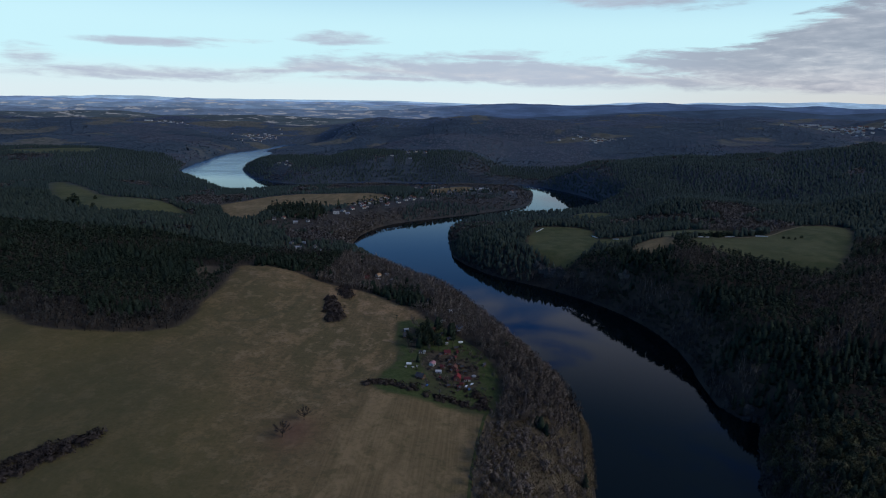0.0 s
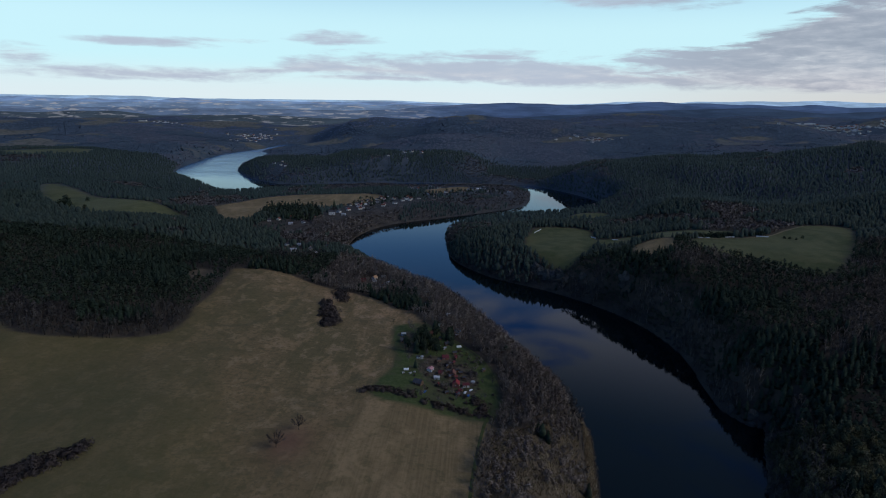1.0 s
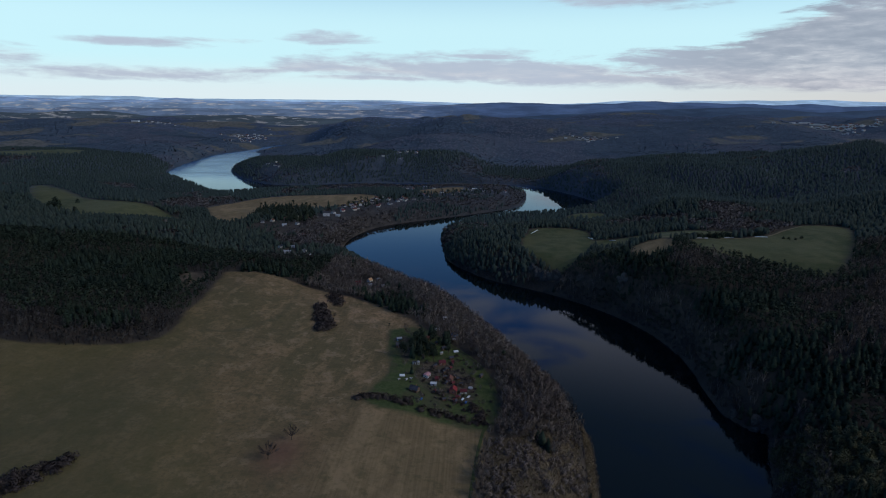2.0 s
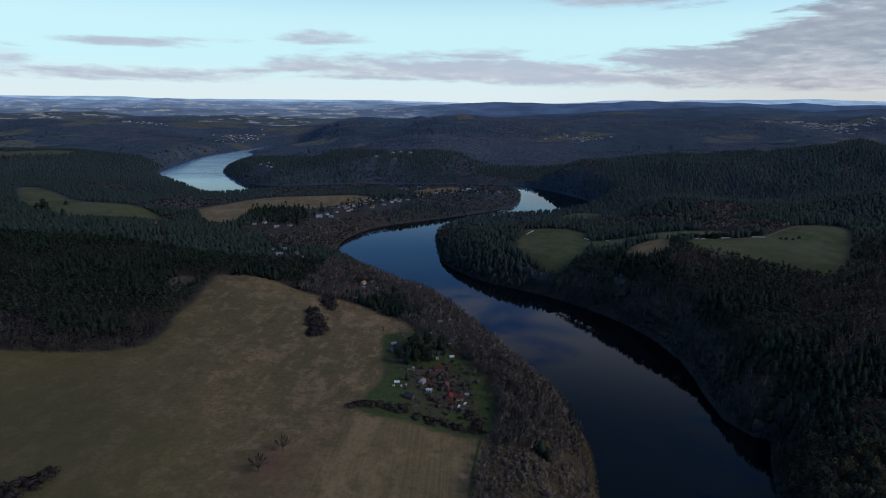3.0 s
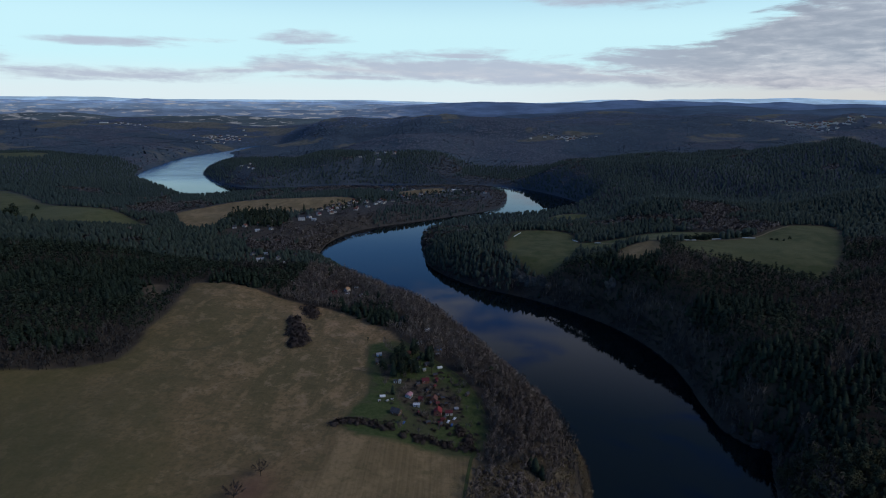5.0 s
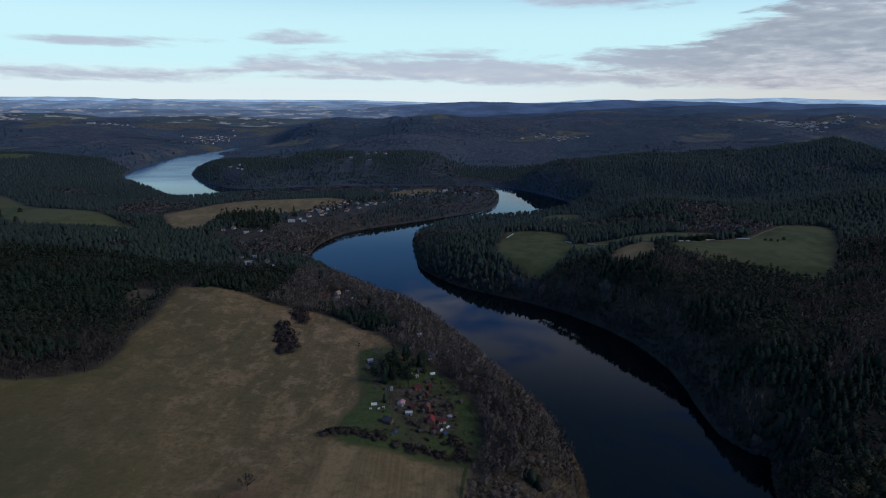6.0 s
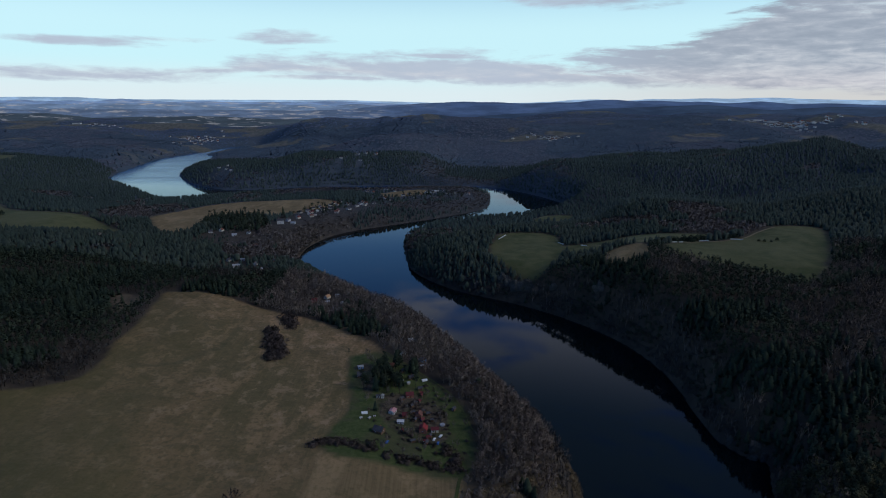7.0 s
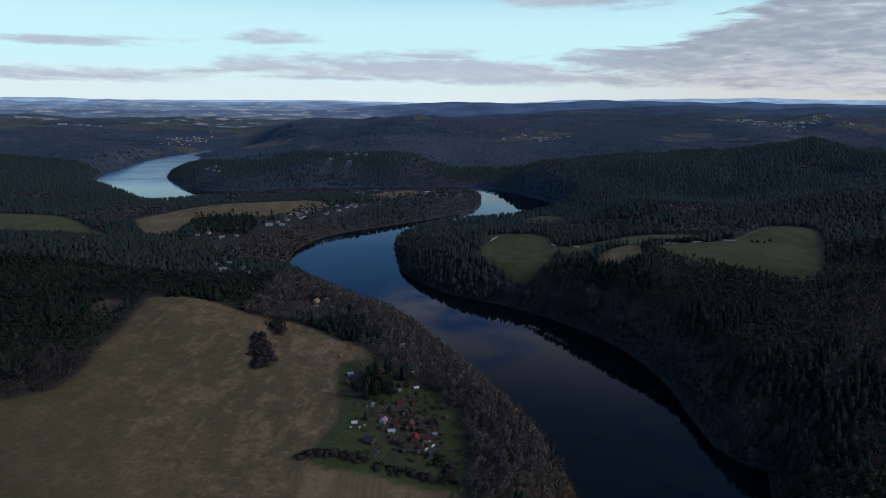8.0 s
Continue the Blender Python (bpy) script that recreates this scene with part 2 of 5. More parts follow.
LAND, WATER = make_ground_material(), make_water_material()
NEEDLES = leafy("conifer_needles", (0.018, 0.031, 0.021), (0.03, 0.047, 0.03), (0.038, 0.048, 0.03))
PINE = leafy("pine_needles", (0.021, 0.034, 0.022), (0.035, 0.052, 0.032), (0.044, 0.054, 0.033))
TWIGS = leafy("bare_twigs", (0.128, 0.106, 0.093), (0.19, 0.158, 0.138), (0.216, 0.183, 0.16))
RUSSET = leafy("scrub_twigs", (0.066, 0.053, 0.049), (0.098, 0.079, 0.07), (0.112, 0.09, 0.076))
WILLOW = leafy("willow_twigs", (0.062, 0.068, 0.034), (0.12, 0.12, 0.062), (0.16, 0.152, 0.092))
REED = leafy("dry_reeds", (0.18, 0.14, 0.088), (0.27, 0.215, 0.14), (0.31, 0.255, 0.17))
# haze put into the colour: woods turn paler and bluer from valley to skyline
FAR_HAZE_NEEDLES = leafy("far_haze_needles", (0.044, 0.07, 0.096), (0.078, 0.112, 0.148), (0.082, 0.114, 0.15))
FAR_HAZE_TWIGS = leafy("far_haze_twigs", (0.068, 0.08, 0.106), (0.102, 0.115, 0.146), (0.108, 0.12, 0.15))
VALLEY_HAZE_TWIGS = leafy("valley_haze_twigs", (0.095, 0.088, 0.088), (0.14, 0.128, 0.125), (0.155, 0.14, 0.135))
HAZY_NEEDLES = leafy("hazy_needles", (0.062, 0.09, 0.144), (0.092, 0.128, 0.19), (0.096, 0.132, 0.194))
HAZY_TWIGS = leafy("hazy_twigs", (0.08, 0.097, 0.148), (0.108, 0.128, 0.186), (0.112, 0.132, 0.19))
VALLEY_HAZE_NEEDLES = leafy("valley_haze_needles", (0.024, 0.04, 0.037), (0.045, 0.067, 0.06), (0.05, 0.069, 0.061))
GRASS = leafy("dry_grass", (0.13, 0.103, 0.065), (0.23, 0.178, 0.115), (0.12, 0.11, 0.052))
SLOPE_TWIGS = leafy("slope_twigs", (0.052, 0.049, 0.046), (0.084, 0.077, 0.071), (0.105, 0.095, 0.087))
# slightly bluer than the near needles, the first step of the painted haze
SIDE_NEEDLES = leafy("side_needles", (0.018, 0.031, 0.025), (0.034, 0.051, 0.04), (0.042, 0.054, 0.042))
SHORE = leafy("shore_twigs", (0.035, 0.034, 0.034), (0.06, 0.056, 0.055), (0.075, 0.07, 0.068))
BARK = plain("bark", (0.035, 0.028, 0.022), (0.075, 0.06, 0.048), 4.0, 0.95)
PALE_BARK = plain("pale_bark", (0.1, 0.088, 0.076), (0.19, 0.165, 0.14), 4.0, 0.9)

# ---- lie of the land ----
LEFT_BANK = [(112, -1350), (99, 0), (93, 270), (98, 387), (105, 450), (110, 502), (107, 545), (95, 590), (78, 632), (50, 695), (18, 765), (-21, 840), (-84, 912),
             (-138, 975), (-198, 1058), (-249, 1140), (-264, 1209), (-254, 1304), (-204, 1407), (-84, 1506), (34.5, 1606), (136, 1714), (168, 1852), (171, 1995),
             (90, 2067), (-90, 2058), (-375, 2022), (-660, 1893), (-795, 1833), (-900, 1935), (-1047, 2100), (-1197, 2265), (-1274, 2586), (-1323, 2934),
             (-1288, 3219), (-1235, 3400), (-1250, 3530), (-1225, 3680), (-1100, 3840)]
RIGHT_BANK = [(300, -1350), (278, 0), (243, 300), (237, 416), (250, 454), (267, 498), (280, 528), (264, 543), (254, 567), (254, 597), (258, 684),
              (249, 746), (226, 806), (189, 861), (144, 909), (102, 944), (36, 990), (-15, 1054), (-43.5, 1113), (-57, 1203), (-66, 1310), (-54, 1410), (15, 1515),
              (106, 1575), (176, 1602), (274, 1642), (352, 1688), (387, 1785), (338, 1935), (255, 2070), (180, 2142), (0, 2157), (-180, 2142),
              (-410, 2115), (-644, 2025), (-802, 2115), (-954, 2328), (-1035, 2590), (-1102, 3075), (-1185, 3225), (-1150, 3370), (-1065, 3480), (-1000, 3600), (-930, 3740)]
# heights of the high ground: x, y, z
HIGH = [(-339, 804, 58.5), (12, 484, 32), (-88, 488, 42), (-90, 644, 43), (-142, 399, 45), (-274, 375, 55.5), (-525, 555, 75), (-780, 780, 90), (-645, 1020, 69),
        (-318, 996, 34.5), (-394, 1209, 27), (-180, 885, 36), (-810, 1245, 60), (-1080, 1440, 63), (-1650, 2175, 82)]
HIGH += [(-525, 1500, 24), (-300, 1620, 26), (-75, 1845, 20), (90, 1770, 19), (-900, 1822, 7.5), (-720, 1755, 9), (-1080, 1995, 10.5), (90, 1462, 10.5), (188, 1522, 9), (15, 1380, 13.5), (-450, 1860, 12), (-180, 1980, 10), (60, 1950, 11), (-630, 1290, 33), (150, 1035, 43.5), (90, 1095, 40.5), (180, 1200, 42), (360, 945, 84),
         (510, 900, 87), (630, 1020, 90), (420, 780, 75), (375, 705, 63), (450, 600, 78), (360, 450, 33), (600, 450, 112), (780, 750, 120), (960, 1200, 126)]
HIGH += [(285, 1440, 30), (495, 1350, 87), (495, 1725, 68), (750, 1950, 117), (1275, 2250, 142), (-150, 2460, 90), (-428, 2340, 90), (225, 2550, 42), (180, 2280, 12), (300, 2925, 75), (495, 2130, 90), (345, 3450, 128), (-150, 2850, 128),
         (-690, 2430, 54), (-970, 2920, 14), (-1020, 3220, 6), (-1095, 3250, 2), (-1115, 3310, 2), (-1060, 3150, 6), (-900, 2720, 26), (-1000, 3480, 12), (-1530, 2700, 51), (-1500, 3375, 39), (-1350, 3975, 33), (-2025, 3600, 90), (-750, 3750, 120), (0, 3750, 142), (1050, 3750, 158), (2250, 3750, 165), (0, -1200, 90),
         (-2250, 1350, 105), (2250, 1350, 165), (-1050, -1350, 90), (1350, -1350, 135)]


def spline(points, steps=6):
    """A smooth line through the points."""
    p = np.array([points[0], *points, points[-1]], float)
    t = np.linspace(0, 1, steps, endpoint=False)[:, None]
    out = [0.5 * (2 * b + (c - a) * t + (2 * a - 5 * b + 4 * c - d) * t**2 + (3 * b - a - 3 * c + d) * t**3) for a, b, c, d in zip(p, p[1:], p[2:], p[3:])]
    return np.concatenate([*out, p[-1:]])


def value_noise(x, y, seed=0):
    xi, yi = np.floor(x).astype(np.int64), np.floor(y).astype(np.int64)
    u, v = x - xi, y - yi
    u, v = u * u * (3 - 2 * u), v * v * (3 - 2 * v)

    def corner(i, j):
        h = (i * 374761393 + j * 668265263 + seed * 974711) & 0xFFFFFFFF
        h = ((h ^ (h >> 13)) * 1274126177) & 0xFFFFFFFF
        return ((h ^ (h >> 16)) & 0xFFFF) / 65535.0

    a, b, c, d = corner(xi, yi), corner(xi + 1, yi), corner(xi, yi + 1), corner(xi + 1, yi + 1)
    return (a * (1 - u) + b * u) * (1 - v) + (c * (1 - u) + d * u) * v


def fractal(x, y, size, octaves=4, seed=0):
    """Noise about zero, roughly from -1 to 1."""
    total, weight = np.zeros(np.shape(x)), 0.0
    for n in range(octaves):
        total += (value_noise(x / size * 2**n + 17.3 * n, y / size * 2**n - 9.1 * n, seed + n) - 0.5) * 0.5**n
        weight += 0.25 * 0.5**n
    return total / weight * 0.5


def ease(v, lo, hi):
    t = np.clip((v - lo) / (hi - lo), 0, 1)
    return t * t * (3 - 2 * t)


def inside(x, y, outline):
    hit = np.zeros(np.shape(x), bool)
    for (x0, y0), (x1, y1) in zip(outline, np.roll(outline, -1, 0)):
        if y0 != y1:
            hit ^= ((y0 > y) != (y1 > y)) & (x < (x1 - x0) * (y - y0) / (y1 - y0) + x0)
    return hit


def offset(x, y, outline):
    """Distance to a closed outline, negative within it."""
    best = np.full(np.shape(x), 1e18)
    for (x0, y0), (x1, y1) in zip(outline, np.roll(outline, -1, 0)):
        dx, dy = x1 - x0, y1 - y0
        t = np.clip(((x - x0) * dx + (y - y0) * dy) / (dx * dx + dy * dy + 1e-9), 0, 1)
        best = np.minimum(best, (x - x0 - t * dx) ** 2 + (y - y0 - t * dy) ** 2)
    return np.where(inside(x, y, outline), -1, 1) * np.sqrt(best)


RIVER = np.concatenate([spline(LEFT_BANK, 4), spline(RIGHT_BANK, 4)[::-1]])


def river_distance(x, y):
    return offset(x, y, RIVER)


def closed(points, steps=5):
    p = np.array(points, float)
    return spline([*p, p[0]], steps)[:-1]


# open land, each an outline in plan
HAY = closed([(-341, 790), (-343, 804), (-339, 808), (-322, 807), (-282, 806), (-228, 786), (-190, 768), (-148, 750), (-90, 699), (-60, 660), (-92, 648), (-87, 600), (-81, 549), (-90, 510),
              (-99, 492), (-70, 480), (-30, 471), (12, 468), (7.5, 428), (3, 393), (0, 338), (-3, 180), (-15, -450), (-1350, -450), (-1350, 450), (-630, 578), (-520, 556), (-490, 541), (-450, 521),
              (-417, 521), (-370, 538), (-334, 559), (-319, 580), (-318, 609), (-323, 640), (-328, 688), (-334, 740)])
STUBBLE = closed([(-99, 486), (-60, 477), (10.5, 464), (4.5, 393), (-3, 300), (-6, 90), (-105, 90), (-111, 300), (-105, 420)])
LAWN = closed([(-92, 651), (-60, 660), (-24, 620), (9, 578), (25.5, 531), (18, 466), (-39, 474), (-93, 486), (-78, 549), (-86, 600)])
ROUGH = closed([(18, 450), (45, 459), (78, 495), (96, 495), (92, 435), (86, 382), (87, 240), (9, 240), (9, 345), (15, 405)])
BEDS = [closed([(-57, 574), (-16, 577), (4, 546), (6, 520), (-2, 508), (-24, 510), (-40, 524), (-54, 548)]), closed([(-33, 515), (-23, 515), (-25, 497), (-34, 493)]),
        closed([(-84, 628), (-76, 600), (-66, 572), (-60, 575), (-62, 612), (-70, 634)])]
LANE = [(-290, 612), (-276, 614), (-254, 625), (-238, 648), (-225, 673), (-224, 724), (-232, 774)]
CLEARING = closed([(-412, 806), (-372, 800), (-358, 765), (-362, 728), (-382, 746)])
MEADOWS = {
    "river_meadow": closed([(88, 1050), (106, 1143), (135, 1218), (226, 1209), (219, 1074), (168, 960), (135, 960)]),
    "track_meadow": closed([(224, 1102), (290, 1102), (352, 1095), (328, 1035), (274, 1020), (228, 1035)]),
    "hill_meadow": closed([(358, 971), (404, 994), (431, 991), (489, 1010), (545, 1052), (594, 1090), (640, 1091), (660, 1072), (612, 975), (522, 843), (476, 802), (457, 818), (410, 865), (363, 890), (341, 925)]),
    "strip_meadow": closed([(297, 1040), (340, 1103), (391, 1098), (457, 1058), (440, 1008), (350, 988), (300, 1006)]),
    "bank_meadow": closed([(222, 1407), (255, 1478), (322, 1478), (300, 1402)]),
    "west_meadow": closed([(-1148, 1500), (-1106, 1504), (-897, 1353), (-748, 1338), (-627, 1248), (-608, 1170), (-810, 1164), (-1010, 1320)]),
    "pasture": closed([(-1695, 2340), (-1560, 2340), (-1500, 2160), (-1695, 2070), (-1890, 2100)]),
}
FIELDS = {
    "bend_field": closed([(-638, 1402), (-618, 1526), (-538, 1660), (-351, 1719), (-252, 1632), (-357, 1478), (-483, 1418), (-510, 1260), (-548, 1245)]),
    "slope_field": closed([(263, 970), (298, 982), (324, 975), (296, 912), (258, 908)]),
    "spit_field": closed([(-162, 1878), (-36, 1950), (-27, 1848), (-136, 1786)]),
}


def height(x, y):
    """Height of the land over the river."""
    x, y = np.asarray(x, float), np.asarray(y, float)
    top, total = np.zeros(x.shape), np.zeros(x.shape)
    for px, py, pz in HIGH:
        w = 1.0 / ((x - px) ** 2 + (y - py) ** 2 + 2000.0) ** 1.7
        top += w * pz
        total += w
    top /= total
    d = river_distance(x, y)
    far = np.hypot(x, y)
    wooded = ease(far, 750, 2100)
    top = top + fractal(x, y, 390, 4, 3) * (2 + 3 * wooded + 66 * ease(far, 3200, 2500) * ease(x, 350, 800) * ease(y, 1200, 1700) + 40 * ease(far, 2300, 3600)) + fractal(x, y, 90, 3, 8) * 1.2
    # the far country is raised in long wooded ridges to fit the camera's skyline
    climb = ease(far, 2250, 4700)
    top += climb * (50 + 66 * fractal(x * 0.6, y, 1000, 3, 21)) * ease(far, 2250, 3600) + 36 * ease(far, 3000, 4100) * fractal(x * 0.45, y, 480, 3, 5)
    top += 14 * ease(far, 3900, 4650)
    basin = np.exp(-(((x + 1260) / 470) ** 2) - ((y - 3550) / 650) ** 2)
    top = top * (1 - 0.8 * basin) + 7 * basin
    reach = 72 + 26 * ease(far, 2000, 3000)
    shore = np.clip(d / reach, 0, 1)
    land = 0.9 + (top - 0.9) * (1 - (1 - shore) ** 1.8)
    return np.where(d > 0, land, -0.6 - np.clip(-d * 0.25, 0, 5))


FAR_FIELDS = [(520, 3110, 150, 60), (690, 3190, 130, 50), (400, 3080, 80, 34), (1370, 3100, 120, 46), (1540, 2960, 60, 30), (-300, 2440, 90, 30), (-190, 2400, 70, 26),
              (1950, 3420, 420, 90), (2250, 3180, 130, 40), (-1480, 3760, 150, 34), (-1330, 3930, 120, 34), (-2230, 3900, 160, 40), (-412, 2276, 60, 22)]


def farmed(x, y):
    """Pale fields between the far woods."""
    far = np.hypot(x, y)
    known = np.full(np.shape(x), -1.0)
    for cx, cy, rx, ry in FAR_FIELDS:
        known = np.maximum(known, 1 - ((x - cx) / rx) ** 2 - ((y - cy) / ry) ** 2)
    known = ease(known + 0.5 * fractal(x, y, 70, 3, 78), 0.0, 0.25)
    return np.maximum(known, ease(fractal(x, y, 190, 3, 77) + 0.22 * ease(-x, 450, 2400) * ease(far, 3500, 4300) - 0.17, 0.12, 0.17) * ease(far, 2800, 3400))


def grid_line(near_lo, near_hi, fine, reach_lo, reach_hi, grow, back):
    """Coordinates that are close together where the flight passes and spread out towards the horizon."""
    line = list(np.arange(near_lo, near_hi + fine, fine))
    step = fine
    while line[-1] < reach_hi:
        step = min(step * grow, 30 if line[-1] < 4000 else 60)
        line.append(line[-1] + step)
    step = fine
    while line[0] > reach_lo:
        step = min(step * back, 34 if line[0] > -2100 else 140)
        line.insert(0, line[0] - step)
    return np.array(line)


def mesh_from(name, verts, faces, materials=(), slots=None, tone=None):
    """A mesh object from arrays of corners and of triangles or quads."""
    me = bpy.data.meshes.new(name)
    verts, faces = np.asarray(verts, np.float32), np.asarray(faces, np.int32)
    n = faces.shape[1]
    me.vertices.add(len(verts))
    me.vertices.foreach_set("co", verts.ravel())
    me.loops.add(faces.size)
    me.loops.foreach_set("vertex_index", faces.ravel())
    me.polygons.add(len(faces))
    me.polygons.foreach_set("loop_start", np.arange(0, faces.size, n, dtype=np.int32))
    for m in materials:
        me.materials.append(m)
    if slots is not None:
        me.polygons.foreach_set("material_index", np.asarray(slots, np.int32))
    if tone is not None:
        me.attributes.new("tone", "FLOAT", "POINT").data.foreach_set("value", np.asarray(tone, np.float32))
    me.update(calc_edges=True)
    return me


def crown_normals(v, lift=0.45):
    """For a crown of loose tufts: the way out from its middle at each corner, so that it is lit as one body."""
    mid, half = (v.min(0) + v.max(0)) / 2, (v.max(0) - v.min(0)) / 2 + 1e-6
    n = (v - mid) / half * (1.0, 1.0, 0.8) + (0, 0, lift)
    return n / (np.linalg.norm(n, axis=1, keepdims=True) + 1e-9)


def face_out(v, f):
    """Turns each tuft so that its front looks away from the crown's middle."""
    n = crown_normals(v)
    a, b, c = v[f[:, 0]], v[f[:, 1]], v[f[:, 2]]
    back = np.einsum("ij,ij->i", np.cross(b - a, c - a), n[f[:, 0]]) < 0
    f = f.copy()
    f[back] = f[back][:, ::-1]
    return f


def make_ground():
    xs = grid_line(-405, 405, 4.5, -4300, 4300, 1.028, 1.028)
    ys = grid_line(300, 960, 4.5, -4300, 4720, 1.014, 1.2)
    gx, gy = np.meshgrid(xs, ys)
    gz = height(gx, gy)
    w, h = len(xs), len(ys)
    i = np.arange(w * h).reshape(h, w)
    faces = np.stack([i[:-1, :-1], i[:-1, 1:], i[1:, 1:], i[1:, :-1]], -1).reshape(-1, 4)
    me = mesh_from("ground", np.stack([gx, gy, gz], -1).reshape(-1, 3), faces, [LAND])
    me.polygons.foreach_set("use_smooth", np.ones(len(faces), bool))
    wob = fractal(gx, gy, 33, 3, 40) * 4.0
    x, y = gx.ravel(), gy.ravel()
    wob = wob.ravel()

    def area(outlines, soft=2.6, grow=0.0):
        d = np.full(x.shape, 1e9)
        for o in outlines:
            d = np.minimum(d, offset(x, y, o))
        return 1 - ease(d + wob - grow, -soft, soft)

    far = np.hypot(x, y)
    patch = farmed(x, y)
    lane_way = np.full(x.shape, 1e9)
    for px, py in spline(LANE, 14):
        lane_way = np.minimum(lane_way, np.hypot(x - px, y - py))
    # the two wood-floor tints that grow with distance carry the painted haze
    layers = {"hay": area([HAY, *FIELDS.values()], 2.6, 3.5), "stubble": np.maximum(area([STUBBLE], 22.0), area(FIELDS.values())), "meadow": area(MEADOWS.values()), "lawn": area([LAWN]), "farmland": patch, "hillwood_haze": ease(far, 1150, 2200), "upland": ease(y, 2400, 2560), "rough": area([ROUGH, CLEARING], 6.0), "bed": area(BEDS, 2.0), "lane": 0.5 * (1 - ease(lane_way + 0.5 * wob, 1.5, 6.0)),
              "soil": np.exp(-(((x + 138) / 16) ** 2 + ((y - 402) / 24) ** 2)) * 0.75}
    for name, values in layers.items():
        me.attributes.new(name, "FLOAT", "POINT").data.foreach_set("value", np.ascontiguousarray(values, np.float32))
    tagged(new("ground", me), "rolling winter farmland and woods cut by a river valley", "ground", kind="structure")


make_ground()


def make_water():
    bm = bmesh.new()
    bmesh.ops.create_grid(bm, x_segments=2, y_segments=2, size=1)
    bmesh.ops.transform(bm, matrix=Matrix.Translation((-375, 1350, 0)) @ Matrix.Diagonal((1350, 2850, 1, 1)), verts=bm.verts)
    me = bpy.data.meshes.new("water")
    bm.to_mesh(me)
    bm.free()
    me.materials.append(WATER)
    tagged(new("water", me), "calm dark river water mirroring the sky and wooded banks, with sky blue painted into the far lake", "river", kind="structure")


make_water()


# ---- the skyline ----
def ridge(label, tone, glow, y, foot, summit, fields=0.0, dry=None):
    """One far range of hills: a front slope up to an uneven crest, and a back slope. Haze is put into its colour and
    glow.
    """
    m, g, b = surface("painted_haze_hills")
    at = g.add("ShaderNodeNewGeometry").outputs["Position"]
    patch = g.noise(g.stretch(at, (0.004, 0.004, 0.03)), 1.0, 7.0, 0.68, 0.3)
    # haze as colour: tone in the east, the paler dry tone in the west
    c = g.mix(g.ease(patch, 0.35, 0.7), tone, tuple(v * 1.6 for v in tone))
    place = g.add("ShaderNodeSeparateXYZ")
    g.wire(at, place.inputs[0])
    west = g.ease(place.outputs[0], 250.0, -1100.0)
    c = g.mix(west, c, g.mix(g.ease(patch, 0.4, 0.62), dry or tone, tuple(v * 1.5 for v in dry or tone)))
    # pale western fields, with their sunlight painted into the colour
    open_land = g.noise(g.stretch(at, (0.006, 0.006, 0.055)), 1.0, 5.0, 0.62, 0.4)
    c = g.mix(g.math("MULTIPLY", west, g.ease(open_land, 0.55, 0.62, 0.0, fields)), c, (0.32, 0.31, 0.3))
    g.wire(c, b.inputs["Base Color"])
    # the hills emit their own colour to stand for lit haze
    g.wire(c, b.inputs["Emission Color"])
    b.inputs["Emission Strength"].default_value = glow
    b.inputs["Roughness"].default_value = 1.0
    xs = np.arange(-4600, 4600, 22.0)
    top = summit(xs)
    rows = [(y - 260 * (1 - k / 8), foot + (top - foot) * (k / 8) ** 0.8 + 16 * (1 - k / 8) * (k > 0) * fractal(xs, xs * 0 + y + 60 * k, 170, 4, 9)) for k in range(9)]
    rows += [(y + 60, top - 25), (y + 90, foot + 0 * xs)]
    v = np.concatenate([np.stack([xs, yy + 25 * fractal(xs, xs * 0 + yy, 300, 3, 4), zz], -1) for yy, zz in rows])
    i = np.arange(len(v)).reshape(len(rows), -1)
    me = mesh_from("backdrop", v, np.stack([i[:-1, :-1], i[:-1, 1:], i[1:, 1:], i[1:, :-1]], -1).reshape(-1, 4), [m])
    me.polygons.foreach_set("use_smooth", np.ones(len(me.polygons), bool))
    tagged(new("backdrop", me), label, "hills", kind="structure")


def crest(points, rough, size, seed):
    """An uneven crest line that follows a few summits and saddles: x, z."""
    px, pz = np.array(points, float).T

    def line(x):
        wide = sum(np.interp(x + k, px, pz) for k in (-30, 0, 30)) / 3
        return wide + rough * fractal(x, x * 0 + 37 * seed, size, 4, seed)

    return line


ridge("dark wooded backdrop hills below the skyline, tinted with painted haze", (0.025, 0.042, 0.072), 0.4, 4600, 40, crest(
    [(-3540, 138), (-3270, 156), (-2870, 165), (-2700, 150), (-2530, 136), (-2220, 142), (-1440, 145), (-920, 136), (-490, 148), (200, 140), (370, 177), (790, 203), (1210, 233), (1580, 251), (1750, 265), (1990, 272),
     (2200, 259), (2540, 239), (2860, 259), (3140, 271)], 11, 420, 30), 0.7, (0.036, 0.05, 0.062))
ridge("wooded backdrop hills on the skyline, painted dark blue for haze", (0.036, 0.06, 0.115), 0.55, 4740, 40, crest(
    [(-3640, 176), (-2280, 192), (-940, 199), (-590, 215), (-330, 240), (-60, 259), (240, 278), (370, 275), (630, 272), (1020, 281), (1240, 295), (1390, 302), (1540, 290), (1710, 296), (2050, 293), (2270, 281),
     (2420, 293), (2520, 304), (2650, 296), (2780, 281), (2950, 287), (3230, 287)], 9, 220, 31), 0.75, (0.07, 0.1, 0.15))
